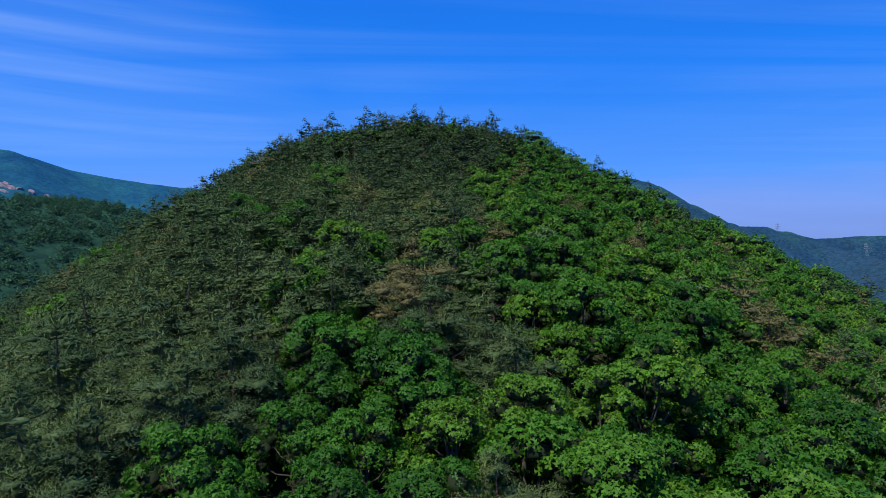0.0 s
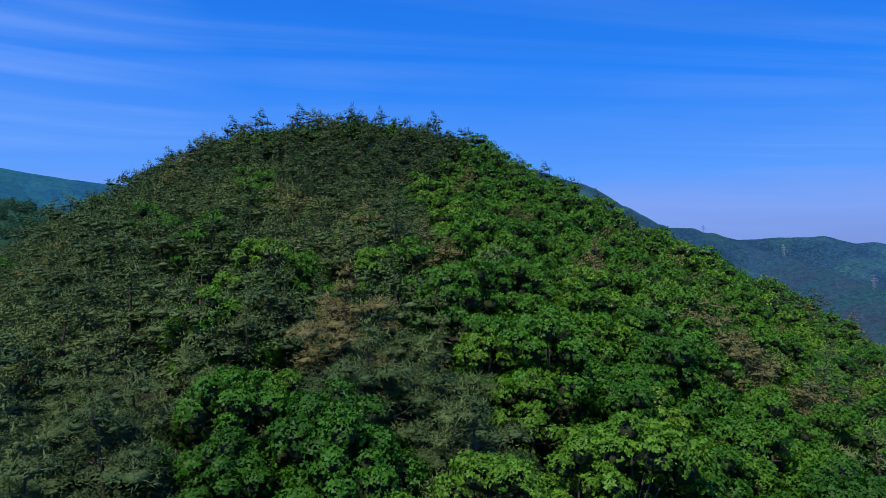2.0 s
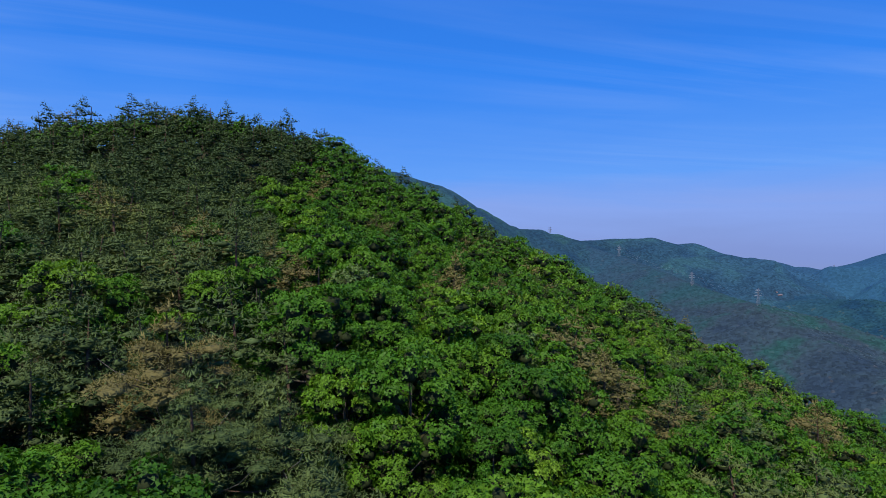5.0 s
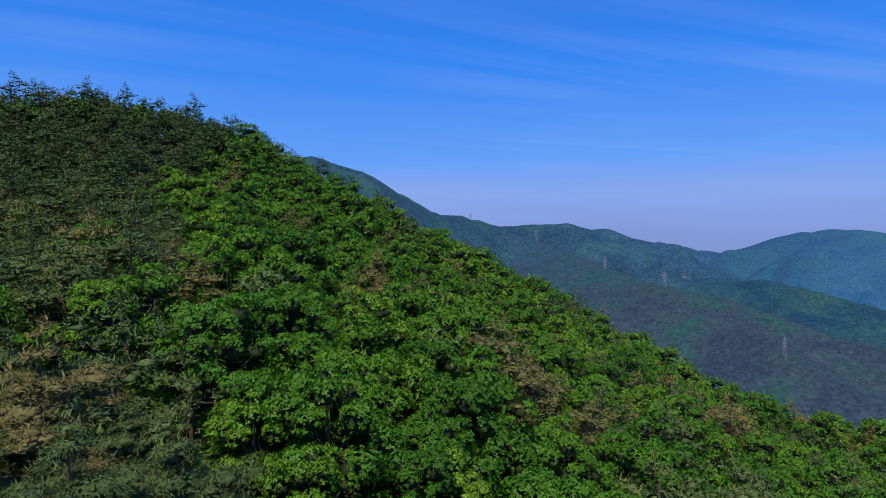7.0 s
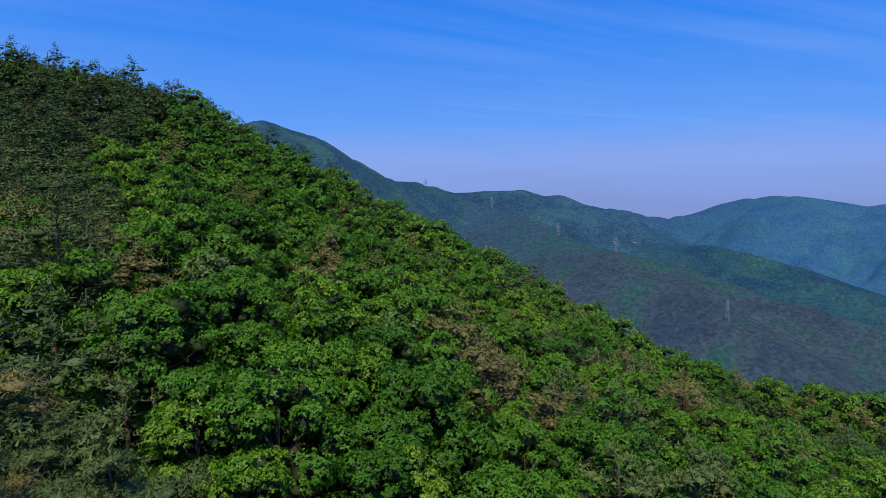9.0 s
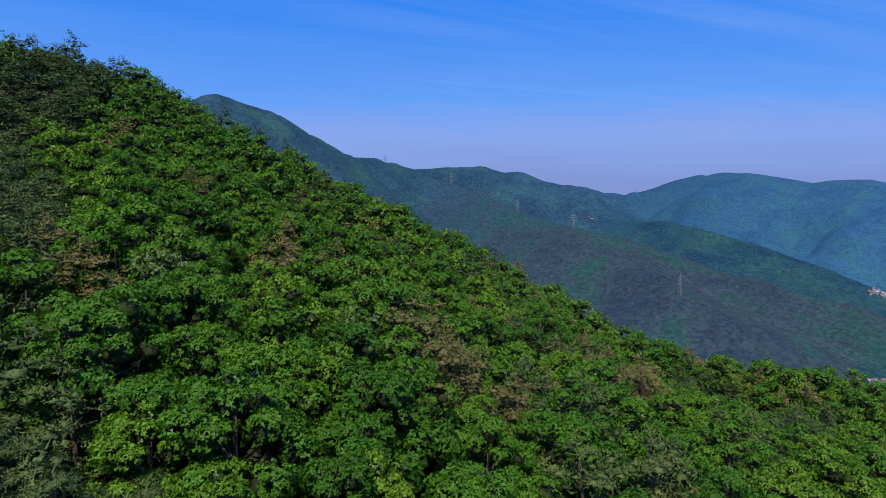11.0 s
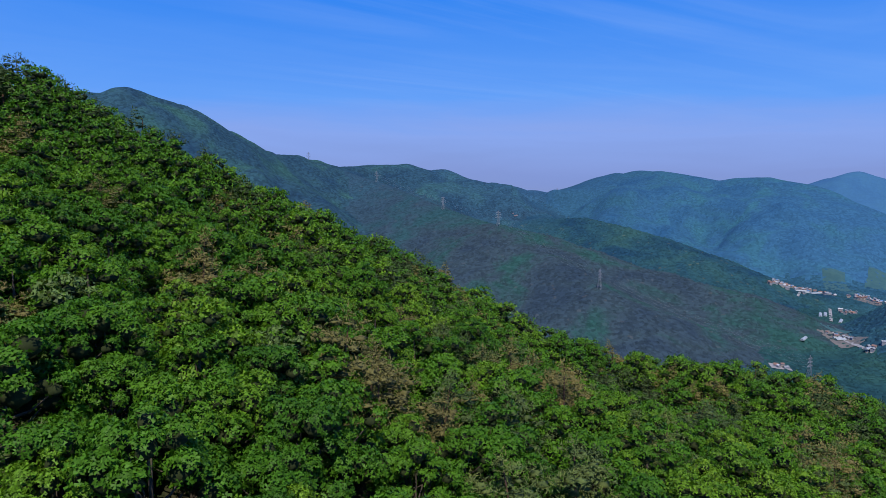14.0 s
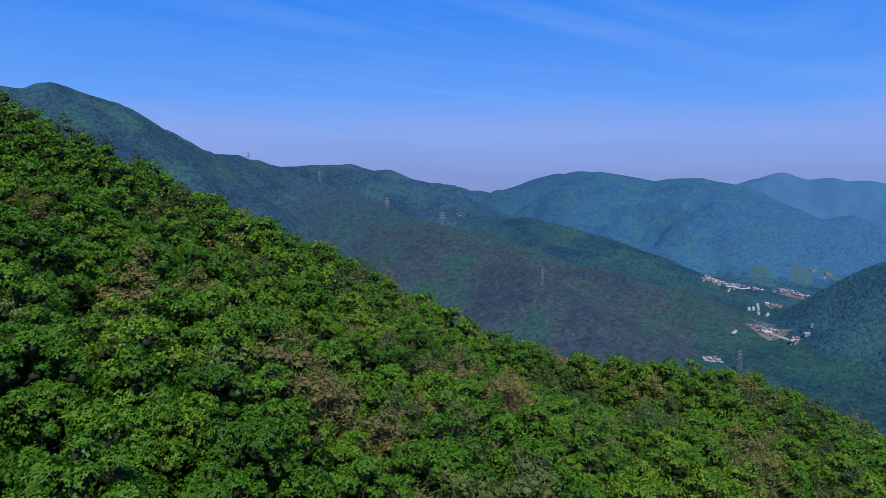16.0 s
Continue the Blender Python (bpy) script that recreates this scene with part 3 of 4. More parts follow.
    # the year's upright shoots
    high = pads[pads[:, 2] > height * 0.6]
    tips = high[:, :3] + rng.normal(size=(len(high), 3)) * high[:, 3:4] * [0.4, 0.4, 0.0] + [0, 0, 0.2]
    pieces.append(tufts(tips, np.tile([0, 0, 1.3], (len(tips), 1)), 5, 0.26, 0.07, rng))
    return joined(pieces), joined(wood), inside


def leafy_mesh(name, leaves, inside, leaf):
    """Outer leaves and the lumps inside them in one mesh; all but pine and low-hill lumps take the dark shade colour.
    """
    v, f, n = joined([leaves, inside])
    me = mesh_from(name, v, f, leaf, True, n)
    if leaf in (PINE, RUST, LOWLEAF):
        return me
    me.materials.append(CORE_SHADE)
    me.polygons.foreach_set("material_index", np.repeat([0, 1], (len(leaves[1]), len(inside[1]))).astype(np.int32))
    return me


def tree_thing(name, shape, leaf, bark, label, category, group):
    root = tagged(new(name), label, category, group)
    crown, wood, inside = shape
    new("trunk", mesh_from("trunk", *wood, bark, True)).parent = root
    new("crown", leafy_mesh("crown", crown, inside, leaf)).parent = root
    return root


# stands of pine on the slope: centre x, y, radius
PINE_STANDS = [(0.3, 41, 2.4), (3.2, 41, 2.4), (0, 45, 2.6), (3, 45, 2.6), (2.5, 37, 2.6), (4.2, 35.5, 2.2), (5.3, 38.5, 1.6), (1.0, 49.5, 3.6), (5, 50, 3), (9.6, 100, 3.5), (5, 97.8, 1.5), (16, 124, 4), (92, 59, 5), (89, 78, 4.5), (89, 67, 3.2), (48, 62.5, 3), (34.5, 49, 2.4),
               (66.5, 97, 3.8), (96, 79.5, 3.5), (83, 44, 3.5), (49.5, 46, 2.2)]
OAK_GLADES = [(4.6, 94, 3), (-20.6, 68.3, 2), (-18, 98, 2.2), (-2.2, 98.6, 1.8), (-26, 110, 2), (-4, 54.5, 2.4), (1, 56, 2.8), (6, 56, 2.6), (-4.8, 121, 1.8)]
# single pines among the broadleaf trees, and those that have turned brown
LONE_PINES = [(23, 122), (24.3, 116.3), (29, 118), (40, 105), (42, 108), (36, 115.5), (37.4, 66.5), (43, 67), (53, 60), (31.5, 48.2), (28.6, 38.3), (36.5, 39), (89.6, 35), (40.2, 85), (105, 48), (58, 70), (73, 62), (76, 52)]
BROWN_PINES = [(19, 90), (26.2, 52), (27.6, 49.2), (29, 48), (27.8, 54.3), (27, 71.5), (29, 72.5), (22, 70), (4, 60.6), (89.3, 66), (67.6, 37.4), (64, 34), (83.5, 40.5), (68, 98), (50, 59), (-1, 66), (7, 72)]
LIME_OAKS = [(26, 41.2), (9, 69), (18, 63.5), (52.5, 40), (23.5, 76), (27.5, 61.5), (48, 74), (58.3, 74.8), (75, 79), (85, 81.6), (16.6, 46.8), (15, 38.4), (71, 31), (66, 92)]
PALE_OAKS = [(10, 59), (8.5, 57.4), (43.7, 46.3), (20, 56.4)]
# the line left of which the slope is nearly all pine: y, x
PINE_LINE = [(20, -13), (28, -11.5), (30, -9.8), (33, -8.2), (39, -8.8), (43.5, -8.2), (46.5, -4.5), (47.5, 5.5), (51.5, 5.5), (53, -6), (58, -6), (59.5, 4.5), (66, 5), (80, 5.5), (84, 4.5), (90, 1.7), (97, 3), (102, 8), (121, 16), (140, 20)]


def pine_edge(y):
    return float(np.interp(y, *zip(*PINE_LINE)))


def close(x, y, places, r):
    return any(math.hypot(x - px, y - py) < r for px, py in places)


def choose(x, y, rng):
    """Which tree grows at a place of the hill."""
    edge = 1.4 * float(vnoise(np.array(x / 7.0), np.array(y / 7.0), 21))
    if close(x, y, BROWN_PINES, 2.3):
        return "pine", "rust"
    if close(x, y, LONE_PINES, 2.4):
        return "pine", "plain"
    if close(x, y, PALE_OAKS, 2.1):
        return "oak", "pale"
    if close(x, y, LIME_OAKS, 2.3):
        return "oak", "lime"
    if any(math.hypot(x - cx, y - cy) < r for cx, cy, r in OAK_GLADES):
        return "oak", "plain"
    if x < pine_edge(y) + edge or any(math.hypot(x - cx, y - cy) < r + edge * 0.25 for cx, cy, r in PINE_STANDS):
        if rng.random() < 0.95:
            return "pine", "rust" if rng.random() < 0.025 else "plain"
        return "oak", "plain"
    if rng.random() < (0.30 if x > 50 else 0.09 if x > 26 else 0.03):
        return "pine", "rust" if rng.random() < 0.4 else "plain"
    return "oak", "lime" if rng.random() < (0.24 if x > 40 else 0.03) else "plain"


def plant_hill():
    rng = np.random.default_rng(3)
    step = 4.3
    spots = []
    for row, gy in enumerate(np.arange(6, 175, step * 0.87)):
        for gx in np.arange(-115, 175, step):
            x = gx + (row % 2) * step / 2 + rng.uniform(-1.3, 1.3)
            y = gy + rng.uniform(-1.3, 1.3)
            if y > min(crest_y(x), 140) + 9 or x > 40 + 3.2 * max(y, 5):
                continue
            if x < -8 - 0.80 * y or y < max(17, 14 + 0.15 * x):
                continue
            kind, tone = choose(x, y, rng)
            if kind == "pine" and rng.random() < 0.15 and 47 < y < crest_y(x) - 12:
                continue
            spots.append((math.hypot(x - 2, y - 10), x, y, kind, rng.uniform(0, 360), rng.uniform(0.88, 1.38) if kind == "oak" else rng.uniform(0.78, 1.36), rng.random(), tone))
    spots.sort()
    z = canopy([s[1] for s in spots], [s[2] for s in spots]) - TREE_H
    kinds = {"oak": [], "pine": []}
    for s, h in zip(spots, z):
        lone = close(s[1], s[2], LONE_PINES + BROWN_PINES, 2.4)
        lift = (1.0 + 0.4 * (s[2] > crest_y(s[1]) - 14) if lone else 0.1 + 2.6 * (s[6] - 0.5)) if s[3] == "pine" else -0.35 + 1.9 * (s[6] - 0.5) - 3.6 * (s[5] - 1.1) - (0.8 if s[2] > crest_y(s[1]) - 10 else 0.0)
        if s[3] == "pine":
            lift -= 3.2 * (s[5] - 1.0) + (0.6 + 1.2 * max(s[6] - 0.5, 0) if s[2] > crest_y(s[1]) - 25 else 0.0)
        kinds[s[3]].append((s[1], s[2], float(h) + lift, s[4], s[5], s[6], s[7]))
    return kinds


OAK_NEAR, OAK_MID, PINE_NEAR, PINE_MID = 92, 180, 30, 190
TREES = plant_hill()
TONES = {
    ("oak", "plain"): (OAK, "broadleaf oak tree with a dense bright green crown"),
    ("oak", "lime"): (LIME, "broadleaf tree with a fresh yellow-green leafy crown"),
    ("oak", "pale"): (PALE, "broadleaf tree with a pale silvery-green leafy crown"),
    ("oak", "low"): (LOWLEAF, "broadleaf tree with a hazed dark blue-green crown"),
    ("pine", "plain"): (PINE, "red pine with grey-green needles in flat layers"),
    ("pine", "rust"): (RUST, "red pine with browned needles among green trees"),
}


def stand(kind, near, mid):
    made = {}
    for n, (x, y, z, turn, size, luck, tone) in enumerate(TREES[kind][: near + mid]):
        level = "near" if n < near else "mid"
        key = (level, int(luck * 1000) % (5 if level == "near" else 4), tone)
        m = Matrix.Translation((x, y, z)) @ Matrix.Rotation(radians(turn), 4, "Z") @ Matrix.Scale(size, 4)
        if key in made:
            copy_thing(made[key], m @ Matrix.Scale(1 / made[key].scale[0], 4))
            continue
        if kind == "oak":
            shape = oak_shape(100 + key[1], 2250, 4, 0.125, 0.112, True) if level == "near" else oak_shape(200 + key[1], 1150, 3, 0.168, 0.152, False)
        else:
            shape = pine_shape(300 + key[1], 12500, 0.155, 0.033, 250, True, 4) if level == "near" else pine_shape(400 + key[1], 3200, 0.21, 0.072, 40, False, 4)
        leaf, label = TONES[kind, tone]
        made[key] = tree_thing(kind + "_tree", shape, leaf, BARK if kind == "oak" else PINE_BARK, label, "tree", kind + " trees on the hillside")
        if kind == "pine" and level == "near":
            rng = np.random.default_rng(key[1] + 40)
            for _ in range(2):
                a, h = rng.uniform(0, 2 * math.pi), rng.uniform(2.2, 4.4)
                way = np.array([math.cos(a), math.sin(a), 0.5])
                twig = [np.array([0, 0, h]) + way * q for q in (0.0, 1.1, 1.9)] + [np.array([0, 0, h + 0.25]) + way * 2.5]
                v, f = tube(twig, (0.022, 0.018, 0.013, 0.006), 4)
                dead = new("dead_branch", mesh_from("dead branch", v, f, DEADWOOD, True))
                dead.parent = made[key]
                tagged(dead, "bleached dead branch")
        made[key].matrix_world = m


def placed(piece, x, y, z, turn, size):
    """A piece of a tree, turned, scaled and set at its place."""
    c, s = math.cos(radians(turn)), math.sin(radians(turn))
    m = np.array([[c, -s, 0], [s, c, 0], [0, 0, 1]]).T
    return (piece[0] @ (m * size) + np.array([x, y, z]), piece[1], *(n @ m for n in piece[2:]))


def massed(kind, rest, label, where, coarse=False):
    """Trees past counting, in one mesh for each tone."""
    shapes = [oak_shape(500 + k, 410, 2, 0.26, 0.24, False) if kind == "oak" else pine_shape(600 + k, 1250, 0.27, 0.135, 0, False, 3) for k in range(4)]
    if coarse:
        shapes = [oak_shape(520 + k, 24, 2, 0.6, 0.5, False) if kind == "oak" else pine_shape(620 + k, 130, 0.5, 0.25, 0, False, 1) for k in range(4)]
    tones = {}
    for x, y, z, turn, size, luck, tone in rest:
        crown, _, inside = shapes[int(luck * 1000) % 4]
        leaves, cores = tones.setdefault(tone, ([], []))
        leaves.append(placed(crown, x, y, z, turn, size))
        cores.append(placed(inside, x, y, z, turn, size))
    for tone, (leaves, cores) in tones.items():
        data = leafy_mesh("woods", joined(leaves), joined(cores), TONES[kind, tone][0])
        tagged(new(where, data), label[tone], "woods", kind="stuff")


UPPER = {"oak": {"plain": "massed green broadleaf crowns on the upper slope", "lime": "scattered yellow-green broadleaf crowns on the upper slope",
                 "pale": "scattered pale broadleaf crowns on the upper slope"},
         "pine": {"plain": "massed grey-green pine crowns on the upper slope", "rust": "scattered browned pine crowns on the upper slope"}}
stand("oak", OAK_NEAR, OAK_MID)
stand("pine", PINE_NEAR, PINE_MID)
massed("oak", TREES["oak"][OAK_NEAR + OAK_MID :], UPPER["oak"], "upper_slope_woods")
massed("pine", TREES["pine"][PINE_NEAR + PINE_MID :], UPPER["pine"], "upper_slope_woods")


def upper_stems():
    """Stems under the massed pine crowns near the crest."""
    stem = tube([(0, 0, 1.5), (0.1, 0, 4.0), (0.2, 0.1, 6.4)], (0.12, 0.09, 0.03), 4)
    rows = [r for r in TREES["pine"][PINE_NEAR + PINE_MID :] if r[1] > crest_y(r[0]) - 14]
    v, f = joined([placed(stem, *r[:5]) for r in rows])
    tagged(new("pine_stems", mesh_from("stems", v, f, PINE_BARK)), "slim brown pine stems along the wooded crest", "tree trunks", kind="stuff")


upper_stems()


def undergrowth():
    """Young broadleaf growth that fills the gaps between the pines and under the trees of the crest."""
    rng = np.random.default_rng(17)
    shapes = [oak_shape(700 + k, 60, 2, 0.42, 0.36, False) for k in range(3)]
    pieces, cores = [], []
    for n in range(230):
        y = rng.uniform(46, 140)
        x = rng.uniform(-8 - 0.8 * y, pine_edge(y))
        if n > 90:
            x = rng.uniform(-42, 22)
            y = crest_y(x) + rng.uniform(-9, 5)
        if y > crest_y(x) + 6:
            continue
        crown, _, inside = shapes[int(rng.integers(3))]
        where = (x, y, float(canopy(x, y)) - TREE_H, rng.uniform(0, 360), rng.uniform(0.40, 0.56) if n <= 90 else rng.uniform(0.6, 0.85))
        pieces.append(placed(crown, *where))
        cores.append(placed(inside, *where))
    data = leafy_mesh("undergrowth", joined(pieces), joined(cores), OAK)
    tagged(new("undergrowth", data), "young green broadleaf growth between the pines", "undergrowth", kind="stuff")


undergrowth()


# ---- far woods ----
def horizon():
    """The steepest line of sight over all nearer land, by bearing and distance from the start of the flight, for a low and a high eye."""
    az, r = np.radians(np.arange(-48, 92, 0.5)), np.geomspace(12, 4900, 260)
    rr, aa = np.meshgrid(r, az, indexing="ij")
    h, form = land(rr * np.sin(aa), rr * np.cos(aa))
    h = h + np.where(form == 0, TREE_H, 0)
    return az, r, [np.maximum.accumulate((h - ez) / rr, axis=0) for ez in (400.0, 410.0)]


HORIZON = horizon()


def in_sight(x, y, z):
    """Whether a tree top at a place shows over the land in between."""
    az, r, lines = HORIZON
    d, a = np.hypot(x, y), np.arctan2(x, y)
    i = np.clip(np.searchsorted(r, d * 0.97) - 1, 0, len(r) - 1)
    j = np.clip(np.round((a - az[0]) / (az[1] - az[0])).astype(int), 0, len(az) - 1)
    seen = np.zeros(len(x), bool)
    for ez, line in zip((400.0, 410.0), lines):
        seen |= (z + 9 - ez) / d > line[i, j]
    return seen


FAR_LABELS = {
    "valley": "hazed dark green tree crowns filling the valley floor",
    "spur": "hazed grey-green tree crowns along the spur", "low_spur": "hazed grey-green tree crowns on the lower arm of the spur", "middle_hill": "hazed blue-green tree crowns on the middle hill",
    "valley_side": "hazed dark blue-green tree crowns on the valley side",
}


def plant_far(total):
    rng = np.random.default_rng(11)
    az, r = np.radians(rng.uniform(32, 86, total)), np.exp(rng.uniform(math.log(700), math.log(2500), total))
    x, y = r * np.sin(az), r * np.cos(az)
    z, form = land(x, y)
    keep = in_sight(x, y, z)
    ring = np.array([(math.cos(a), math.sin(a)) for a in np.linspace(0, 2 * math.pi, 6)[:5]])
    dome = np.concatenate([np.c_[ring, np.zeros(5)], np.c_[ring @ np.array([[0.3, 0.74], [-0.74, 0.3]]), np.full(5, 0.62)], [(0, 0, 1.0)]])
    faces = []
    for k in range(5):
        j = (k + 1) % 5
        faces += [(k, j, 5 + k), (j, 5 + j, 5 + k), (5 + k, 5 + j, 10)]
    faces = np.array(faces)
    names = ["hill", "valley"] + list(RIDGES)
    for n, key in enumerate(names):
        if key not in FAR_LABELS:
            continue
        mine = np.where(keep & (form == n))[0]
        if len(mine) < 5:
            continue
        size = (2.3 + r[mine] * 0.0011) * rng.uniform(0.65, 1.35, len(mine))
        v = dome[None] * rng.uniform(0.8, 1.2, (len(mine), 11, 3)) * size[:, None, None] * np.array([1, 1, 0.6])
        v = v + np.stack([x[mine], y[mine], 0 * x[mine] - 0.8], -1)[:, None]
        v[..., 2] += land(v[..., 0], v[..., 1])[0]
        f = faces[None] + 11 * np.arange(len(mine))[:, None, None]
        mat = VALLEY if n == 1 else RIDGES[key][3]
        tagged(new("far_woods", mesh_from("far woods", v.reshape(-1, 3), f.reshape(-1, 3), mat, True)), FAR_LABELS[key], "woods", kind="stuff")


plant_far(32000)


def plant_low_hill():
    rng = np.random.default_rng(5)
    n = 5200  # tries
    az, r = np.radians(rng.uniform(-44, -14, n)), np.sqrt(rng.uniform(150**2, 372**2, n))
    x, y = r * np.sin(az), r * np.cos(az)
    z, form = land(x, y)
    names = ["hill", "valley"] + list(RIDGES)
    keep = in_sight(x, y, z) & (form == names.index("low_hill"))
    rows = []
    for i in np.where(keep)[0]:
        rows.append((x[i], y[i], z[i] - 2.0, rng.uniform(0, 360), rng.uniform(0.75, 1.05), rng.random(), "low"))
    massed("oak", rows[:720], {"low": "massed hazed blue-green broadleaf crowns on the low hill"}, "low_hill_woods", True)


plant_low_hill()


# ---- pylons and lines ----
def part(name, piece, material, parent, label=""):
    v, f = piece
    ob = new(name, mesh_from(name, v, f, material))
    ob.parent = parent
    return tagged(ob, label)


def strut(a, b, r, sides=4):
    return tube([a, b], (r, r), sides)


def pylon():
    """A lattice tower, 46 m high, with three pairs of arms."""
    root = tagged(new("transmission_pylon"), "grey steel lattice pylon above the far woods", "pylon", "pylons on the spur")
    levels = [(0, 4.2), (9, 3.2), (18, 2.3), (26, 1.6), (33, 1.2), (40, 0.9), (46, 0.25)]
    corners = ((1, 1), (-1, 1), (-1, -1), (1, -1))
    for cx, cy in corners:
        part("leg", tube([(cx * w, cy * w, z) for z, w in levels], [0.26] * 5 + [0.22, 0.15], 5), STEEL, root)
    for k in range(4):
        (ax, ay), (bx, by) = corners[k], corners[(k + 1) % 4]
        bars = []
        for (z0, w0), (z1, w1) in zip(levels, levels[1:]):
            bars.append(strut((ax * w0, ay * w0, z0), (bx * w1, by * w1, z1), 0.10, 3))
            bars.append(strut((bx * w0, by * w0, z0), (ax * w1, ay * w1, z1), 0.10, 3))
            bars.append(strut((ax * w1, ay * w1, z1), (bx * w1, by * w1, z1), 0.10, 3))
        part("bracing", joined(bars), STEEL, root)
    for z, reach in ((26, 9.5), (33, 8.5), (40, 7.0)):
        for side in (-1, 1):
            w = 1.4
            tip = (side * reach, 0, z + 0.6)
            bars = [strut((side * w, q, z), tip, 0.30, 4) for q in (-w, w)] + [strut((side * w * 0.8, q, z + 2.2), tip, 0.26, 4) for q in (-w, w)]
            arm = part("crossarm", joined(bars), STEEL, root)
            part("insulator", tube([(side * reach, 0, z + 0.5), (side * reach, 0, z - 2.2)], (0.2, 0.2), 5), CABLE, arm)
    return root


PYLONS = [(1470, 2163), (1396, 1654), (1322, 1314), (1145, 825), (1230, 423), (1272, 2372)]


def ground_z(x, y):
    return float(land(np.array([x]), np.array([y]))[0][0])


def build_pylons():
    first = None
    for k, (x, y) in enumerate(PYLONS):
        nx, ny = PYLONS[min(k + 1, 4)] if k < 4 else (x + 40, y + 300)
        m = Matrix.Translation((x, y, ground_z(x, y) - 0.8)) @ Matrix.Rotation(math.atan2(ny - y, nx - x) + math.pi / 2, 4, "Z")
        if first is None:
            first = pylon()
            first.matrix_world = m
        else:
            copy_thing(first, m)
    for (ax, ay), (bx, by) in zip(PYLONS[:4], PYLONS[1:5]):
        za, zb = ground_z(ax, ay), ground_z(bx, by)
        span = math.hypot(bx - ax, by - ay)
        qx, qy = -(by - ay) / span, (bx - ax) / span
        for h, reach in ((23.6, 9.5), (30.6, 8.5), (37.6, 7.0)):
            for side in (-1, 1):
                pts = []
                for s in np.linspace(0, 1, 13):
                    sag = 4 * s * (1 - s) * span * 0.022
                    pts.append((ax + (bx - ax) * s + qx * reach * side, ay + (by - ay) * s + qy * reach * side, za + (zb - za) * s + h - sag))
                v, f = tube(pts, [0.025] * 13, 3)
                tagged(new("power_line", mesh_from("power line", v, f, CABLE)), "thin grey power line slung between pylons", "cable", "power lines")


build_pylons()


# ---- village in the valley ----
def box(w, d, z0, z1):
    v = [(sx * w / 2, sy * d / 2, z) for z in (z0, z1) for sx, sy in ((-1, -1), (1, -1), (1, 1), (-1, 1))]
    return np.array(v, float), np.array([(3, 2, 1, 0), (4, 5, 6, 7), (0, 1, 5, 4), (1, 2, 6, 5), (2, 3, 7, 6), (3, 0, 4, 7)])


def gable(w, d, z, rise, over=0.6):
    a, b = w / 2 + over, d / 2 + over
    v = [(-a, -b, z), (a, -b, z), (a, 0, z + rise), (-a, 0, z + rise), (a, b, z), (-a, b, z)]
    low = [(p[0], p[1], p[2] - 0.35) for p in v]
    f = [(0, 1, 2, 3), (3, 2, 4, 5), (7, 6, 9, 8), (8, 9, 11, 10), (6, 7, 1, 0), (10, 11, 5, 4), (6, 0, 3, 9), (9, 3, 5, 11), (1, 7, 8, 2), (2, 8, 10, 4)]
    return np.array(v + low, float), np.array(f)


def house(rng, x, y, size=1.0):
    w, d, h = rng.uniform(10, 17) * size, rng.uniform(8, 11) * size, rng.uniform(3.5, 7.5)
    wall = PLASTER if rng.random() < 0.65 else CREAM
    pick = rng.choice(4, p=(0.46, 0.30, 0.12, 0.12))
    words = (("grey", "red-brown", "white", "blue")[pick], "white" if wall is PLASTER else "cream")
    root = tagged(new("house"), "small %s-walled village house with a %s gable roof" % (words[1], words[0]), "house", "village houses")
    body = part("wall", box(w, d, -3, h), wall, root)
    part("roof", gable(w, d, h, rng.uniform(1.6, 3.0)), ROOFS[pick], root)
    for s in (-1, 1):
        for q in (-0.28, 0.28):
            v, f = box(1.6, 0.12, h * 0.35, h * 0.35 + 1.5)
            part("window", (v + np.array([q * w, s * (d / 2 + 0.04), 0]), f), ROOFS[0], body)
    root.matrix_world = Matrix.Translation((x, y, ground_z(x, y))) @ Matrix.Rotation(rng.uniform(0, 3.14), 4, "Z")


def greenhouse(rng, x, y, turn, length=46, label="long white plastic greenhouse in the fields"):
    root = tagged(new("greenhouse"), label, "greenhouse", "greenhouses")
    arc = [(4.2 * math.cos(a), 3.4 * math.sin(a)) for a in np.linspace(0, math.pi, 9)]
    v = np.array([(u, s * length / 2, w) for s in (-1, 1) for u, w in arc])
    f = np.array([(k, k + 1, k + 10, k + 9) for k in range(8)])
    part("cover", (v, f), FILM, root)
    for s in (-1, 1):
        part("end_wall", (np.array([(-4.2, s * length / 2, 0), (4.2, s * length / 2, 0), (2.4, s * length / 2, 2.8), (-2.4, s * length / 2, 2.8)]), np.array([(0, 1, 2, 3)])), FILM, root)
    root.matrix_world = Matrix.Translation((x, y, ground_z(x, y))) @ Matrix.Rotation(turn, 4, "Z")


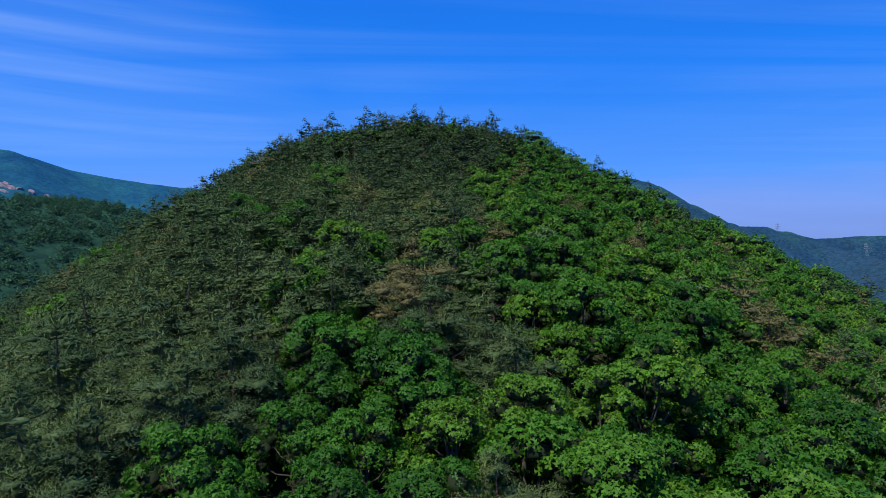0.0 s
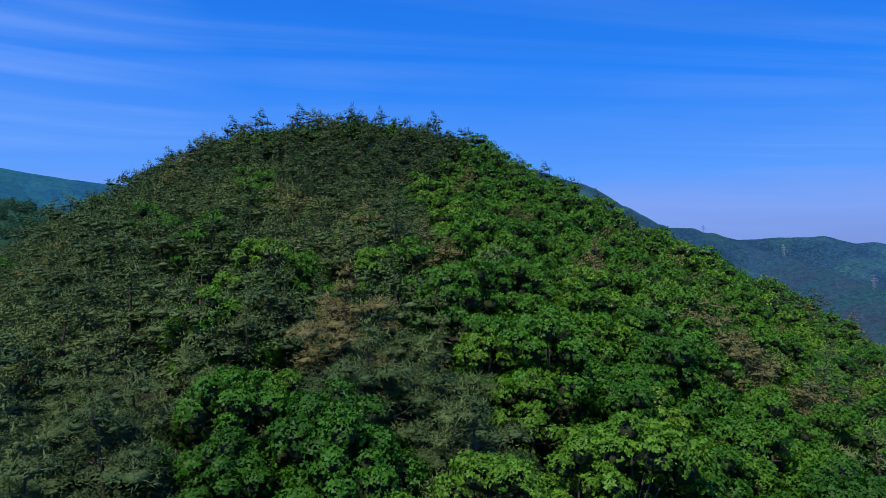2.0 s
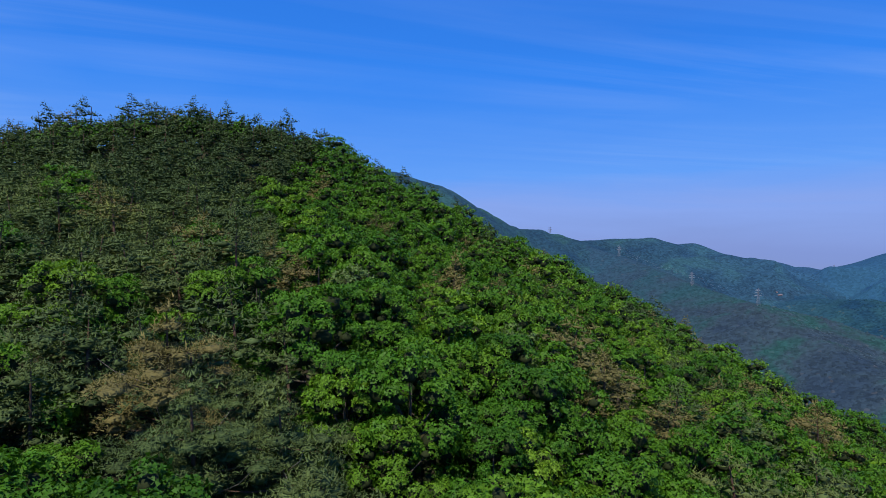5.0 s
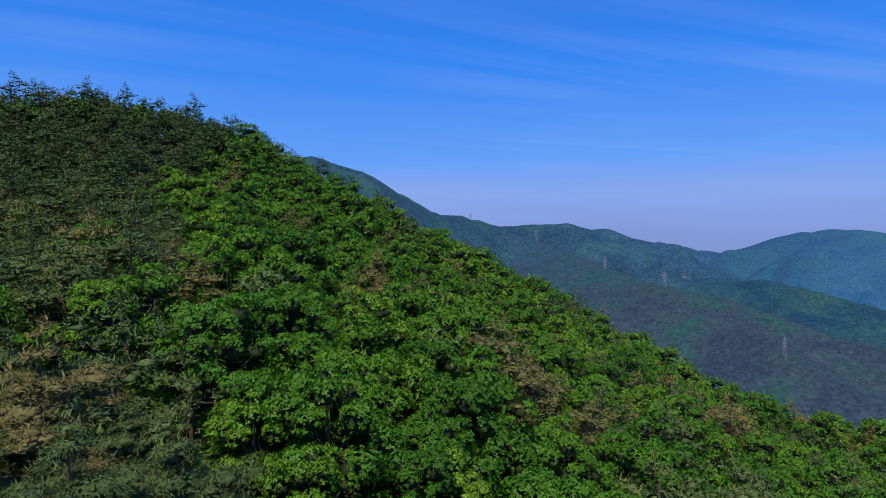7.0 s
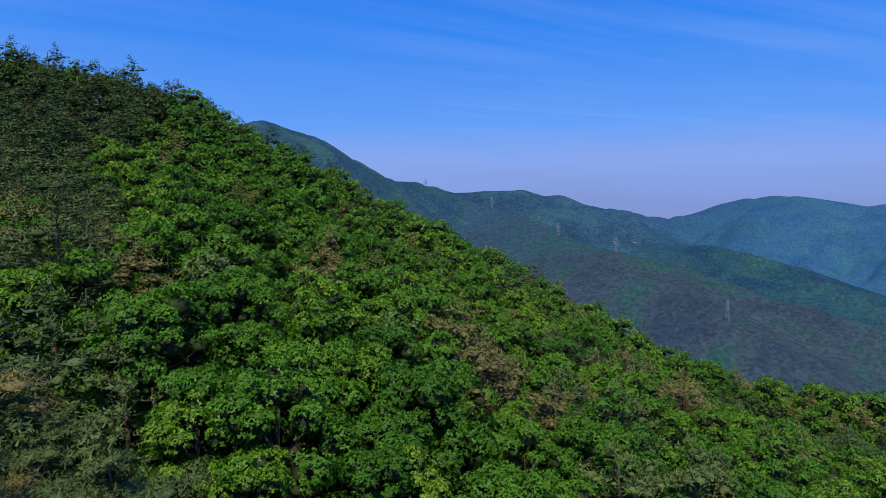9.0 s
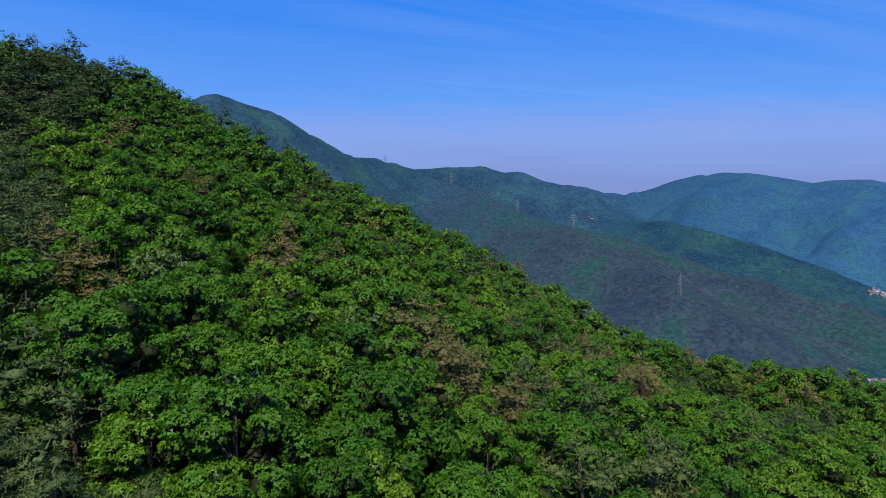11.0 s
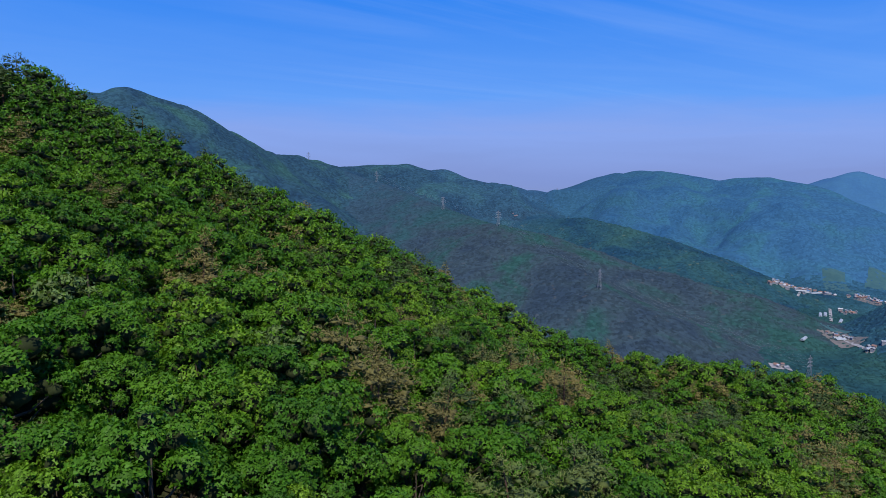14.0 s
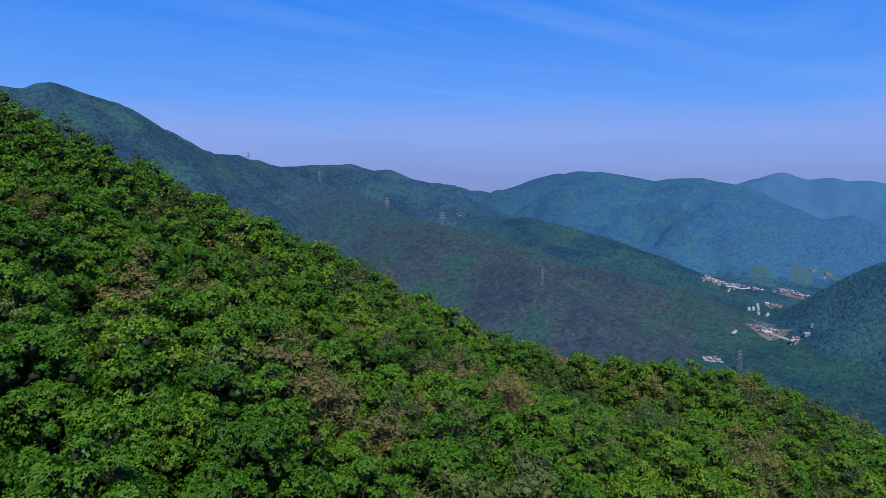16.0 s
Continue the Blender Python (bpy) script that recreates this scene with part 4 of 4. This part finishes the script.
def plot(name, x, y, w, d, turn, material, label, lift=0.5):
    """A field, yard or stretch of road that lies on the valley floor."""
    nu, nv = max(2, int(w / 14)), max(2, int(d / 14))
    u, v = np.meshgrid(np.linspace(-w / 2, w / 2, nu + 1), np.linspace(-d / 2, d / 2, nv + 1), indexing="ij")
    wob = 1 + 0.12 * vnoise(u / 30 + x, v / 30 + y, 4)
    u, v = u * wob, v * wob
    px, py = x + u * math.cos(turn) - v * math.sin(turn), y + u * math.sin(turn) + v * math.cos(turn)
    pz = land(px, py)[0] + lift
    i, j = np.meshgrid(np.arange(nu), np.arange(nv), indexing="ij")
    k = nv + 1
    f = np.stack([i * k + j, (i + 1) * k + j, (i + 1) * k + j + 1, i * k + j + 1], -1).reshape(-1, 4)
    tagged(new(name, mesh_from(name, np.stack([px, py, pz], -1).reshape(-1, 3), f, material)), label, name, kind="structure")


def build_village():
    rng = np.random.default_rng(21)
    for cx, cy, ex, ey, spread, count in ((1880, 772, 1960, 745, 7, 18), (1930, 752, 2090, 708, 16, 56), (2090, 690, 2190, 600, 16, 20), (2175, 605, 2130, 550, 16, 20), (1932, 580, 1890, 562, 10, 9), (1484, 396, 1520, 384, 8, 6), (1555, 500, 1530, 442, 10, 7),
                                          (1255, 486, 1266, 470, 5, 4), (2520, 620, 2600, 590, 25, 8)):
        for _ in range(count):
            along = rng.uniform(0, 1)
            house(rng, cx + along * (ex - cx) + rng.normal() * spread, cy + along * (ey - cy) + rng.normal() * spread, rng.uniform(0.48, 0.72))
    for x, y, turn in ((1980, 722, 0.6), (1992, 716, 0.6), (2060, 700, 1.1), (1812, 600, 1.9), (1826, 593, 1.9), (1772, 540, 1.8), (1560, 470, 0.9), (1552, 462, 0.9), (1500, 400, 1.4)):
        greenhouse(rng, x, y, turn)
    greenhouse(rng, 1459, 515, 1.7, 34, "white-roofed barn beside the valley woods")
    plot("field", 2345, 734, 190, 70, 0.4, CROP, "hazed blue-green crop field below the village")
    plot("field", 2260, 660, 150, 50, 0.9, CROP, "green terraced field beside the village")
    plot("field", 2480, 645, 150, 70, 0.2, CROP, "green field high in the valley")
    plot("field", 2611, 585, 130, 40, 0.6, CROP, "narrow green field high in the valley")
    plot("field", 2120, 560, 110, 40, 1.2, SOIL, "bare tan field beside the village")
    plot("field", 1545, 468, 92, 62, 0.9, SOIL, "bare tan building plot in the valley")
    plot("field", 1600, 500, 60, 40, 1.0, CROP, "green field beside a tan plot")
    plot("yard", 1256, 482, 26, 38, 0.6, PAVING, "pale grey paved yard among trees", 1.0)
    plot("road", 1530, 445, 7, 150, 2.4, PAVING, "pale concrete valley road", 1.0)
    plot("road", 1840, 585, 7, 190, 1.9, PAVING, "pale concrete valley road", 1.0)
    plot("road", 2010, 722, 7, 220, 1.85, PAVING, "pale concrete village road", 1.0)


build_village()


# ---- bare rocks ----
def rock_piece(rng, size):
    """A jagged slab of bare rock, cut by flat breaks."""
    bm = bmesh.new()
    bmesh.ops.create_icosphere(bm, subdivisions=2, radius=1.0)
    seed = Vector(rng.uniform(-9, 9, 3))
    for v in bm.verts:
        v.co *= 0.55 + 0.9 * abs(noise.noise(v.co * 1.4 + seed)) + 0.25 * noise.noise(v.co * 4.0 + seed)
        v.co = Vector((v.co.x * size * 1.5, v.co.y * size * 0.8, v.co.z * size))
    v = np.array([tuple(p.co) for p in bm.verts])
    f = np.array([[q.index for q in p.verts] for p in bm.faces])
    bm.free()
    return v, f


def on_land(az, el):
    """Where a line of sight from the start of the flight meets the land."""
    r = np.arange(300.0, 4800.0, 4.0)
    x, y = r * math.sin(radians(az)), r * math.cos(radians(az))
    z = 400 + r * math.tan(radians(el))
    below = np.where(land(x, y)[0] > z)[0]
    k = below[0] if len(below) else -1
    return float(x[k]), float(y[k]), float(z[k])


def build_cliff():
    rng = np.random.default_rng(2)
    x, y, z = on_land(-34.3, 4.6)
    root = tagged(new("rock_cliff"), "bare pale pink rock cliff in the wooded ridge", "cliff")
    root.location = (x, y, z)
    for k in range(60):
        az, el = rng.uniform(-37.8, -32.4), rng.uniform(3.95, 5.15)
        if el > 5.2 - (az + 37.8) * 0.18 or rng.random() < (az + 37.8) * 0.10:
            continue
        px, py, pz = on_land(az, el)
        v, f = rock_piece(rng, float(rng.uniform(7, 15)))
        part("rock", (v + np.array([px - x, py - y + 3.0, pz - z - 5.0]), f), ROCK, root)


build_cliff()


def build_scar():
    """Bare pinkish ground where the slope under the pass has slipped."""
    rng = np.random.default_rng(12)
    x, y = 1922.0, 1808.0
    root = tagged(new("slope_scar"), "small bare pinkish slip in the wooded slope", "slip")
    root.location = (x, y, ground_z(x, y))
    for k in range(4):
        dx, dy = rng.uniform(-8, 8), rng.uniform(-8, 8)
        v, f = rock_piece(rng, float(rng.uniform(3, 5)))
        part("rock", (v + np.array([dx, dy, ground_z(x + dx, y + dy) - ground_z(x, y) + 1.0]), f), ROCK, root)


build_scar()


def build_mast():
    """A white tower that stands in the pass."""
    x, y = 2826.0, 2326.0
    root = tagged(new("relay_tower"), "small white relay tower on the pass", "tower")
    root.location = (x, y, ground_z(x, y) - 1)
    part("shaft", tube([(0, 0, 0), (0, 0, 8), (0, 0, 17)], (2.4, 2.1, 1.9), 8), PLASTER, root)
    part("platform", tube([(0, 0, 17), (0, 0, 18.6)], (3.2, 3.2), 8), PLASTER, root)
    part("aerial", tube([(0, 0, 18.6), (0, 0, 27)], (0.5, 0.15), 5), STEEL, root)


build_mast()
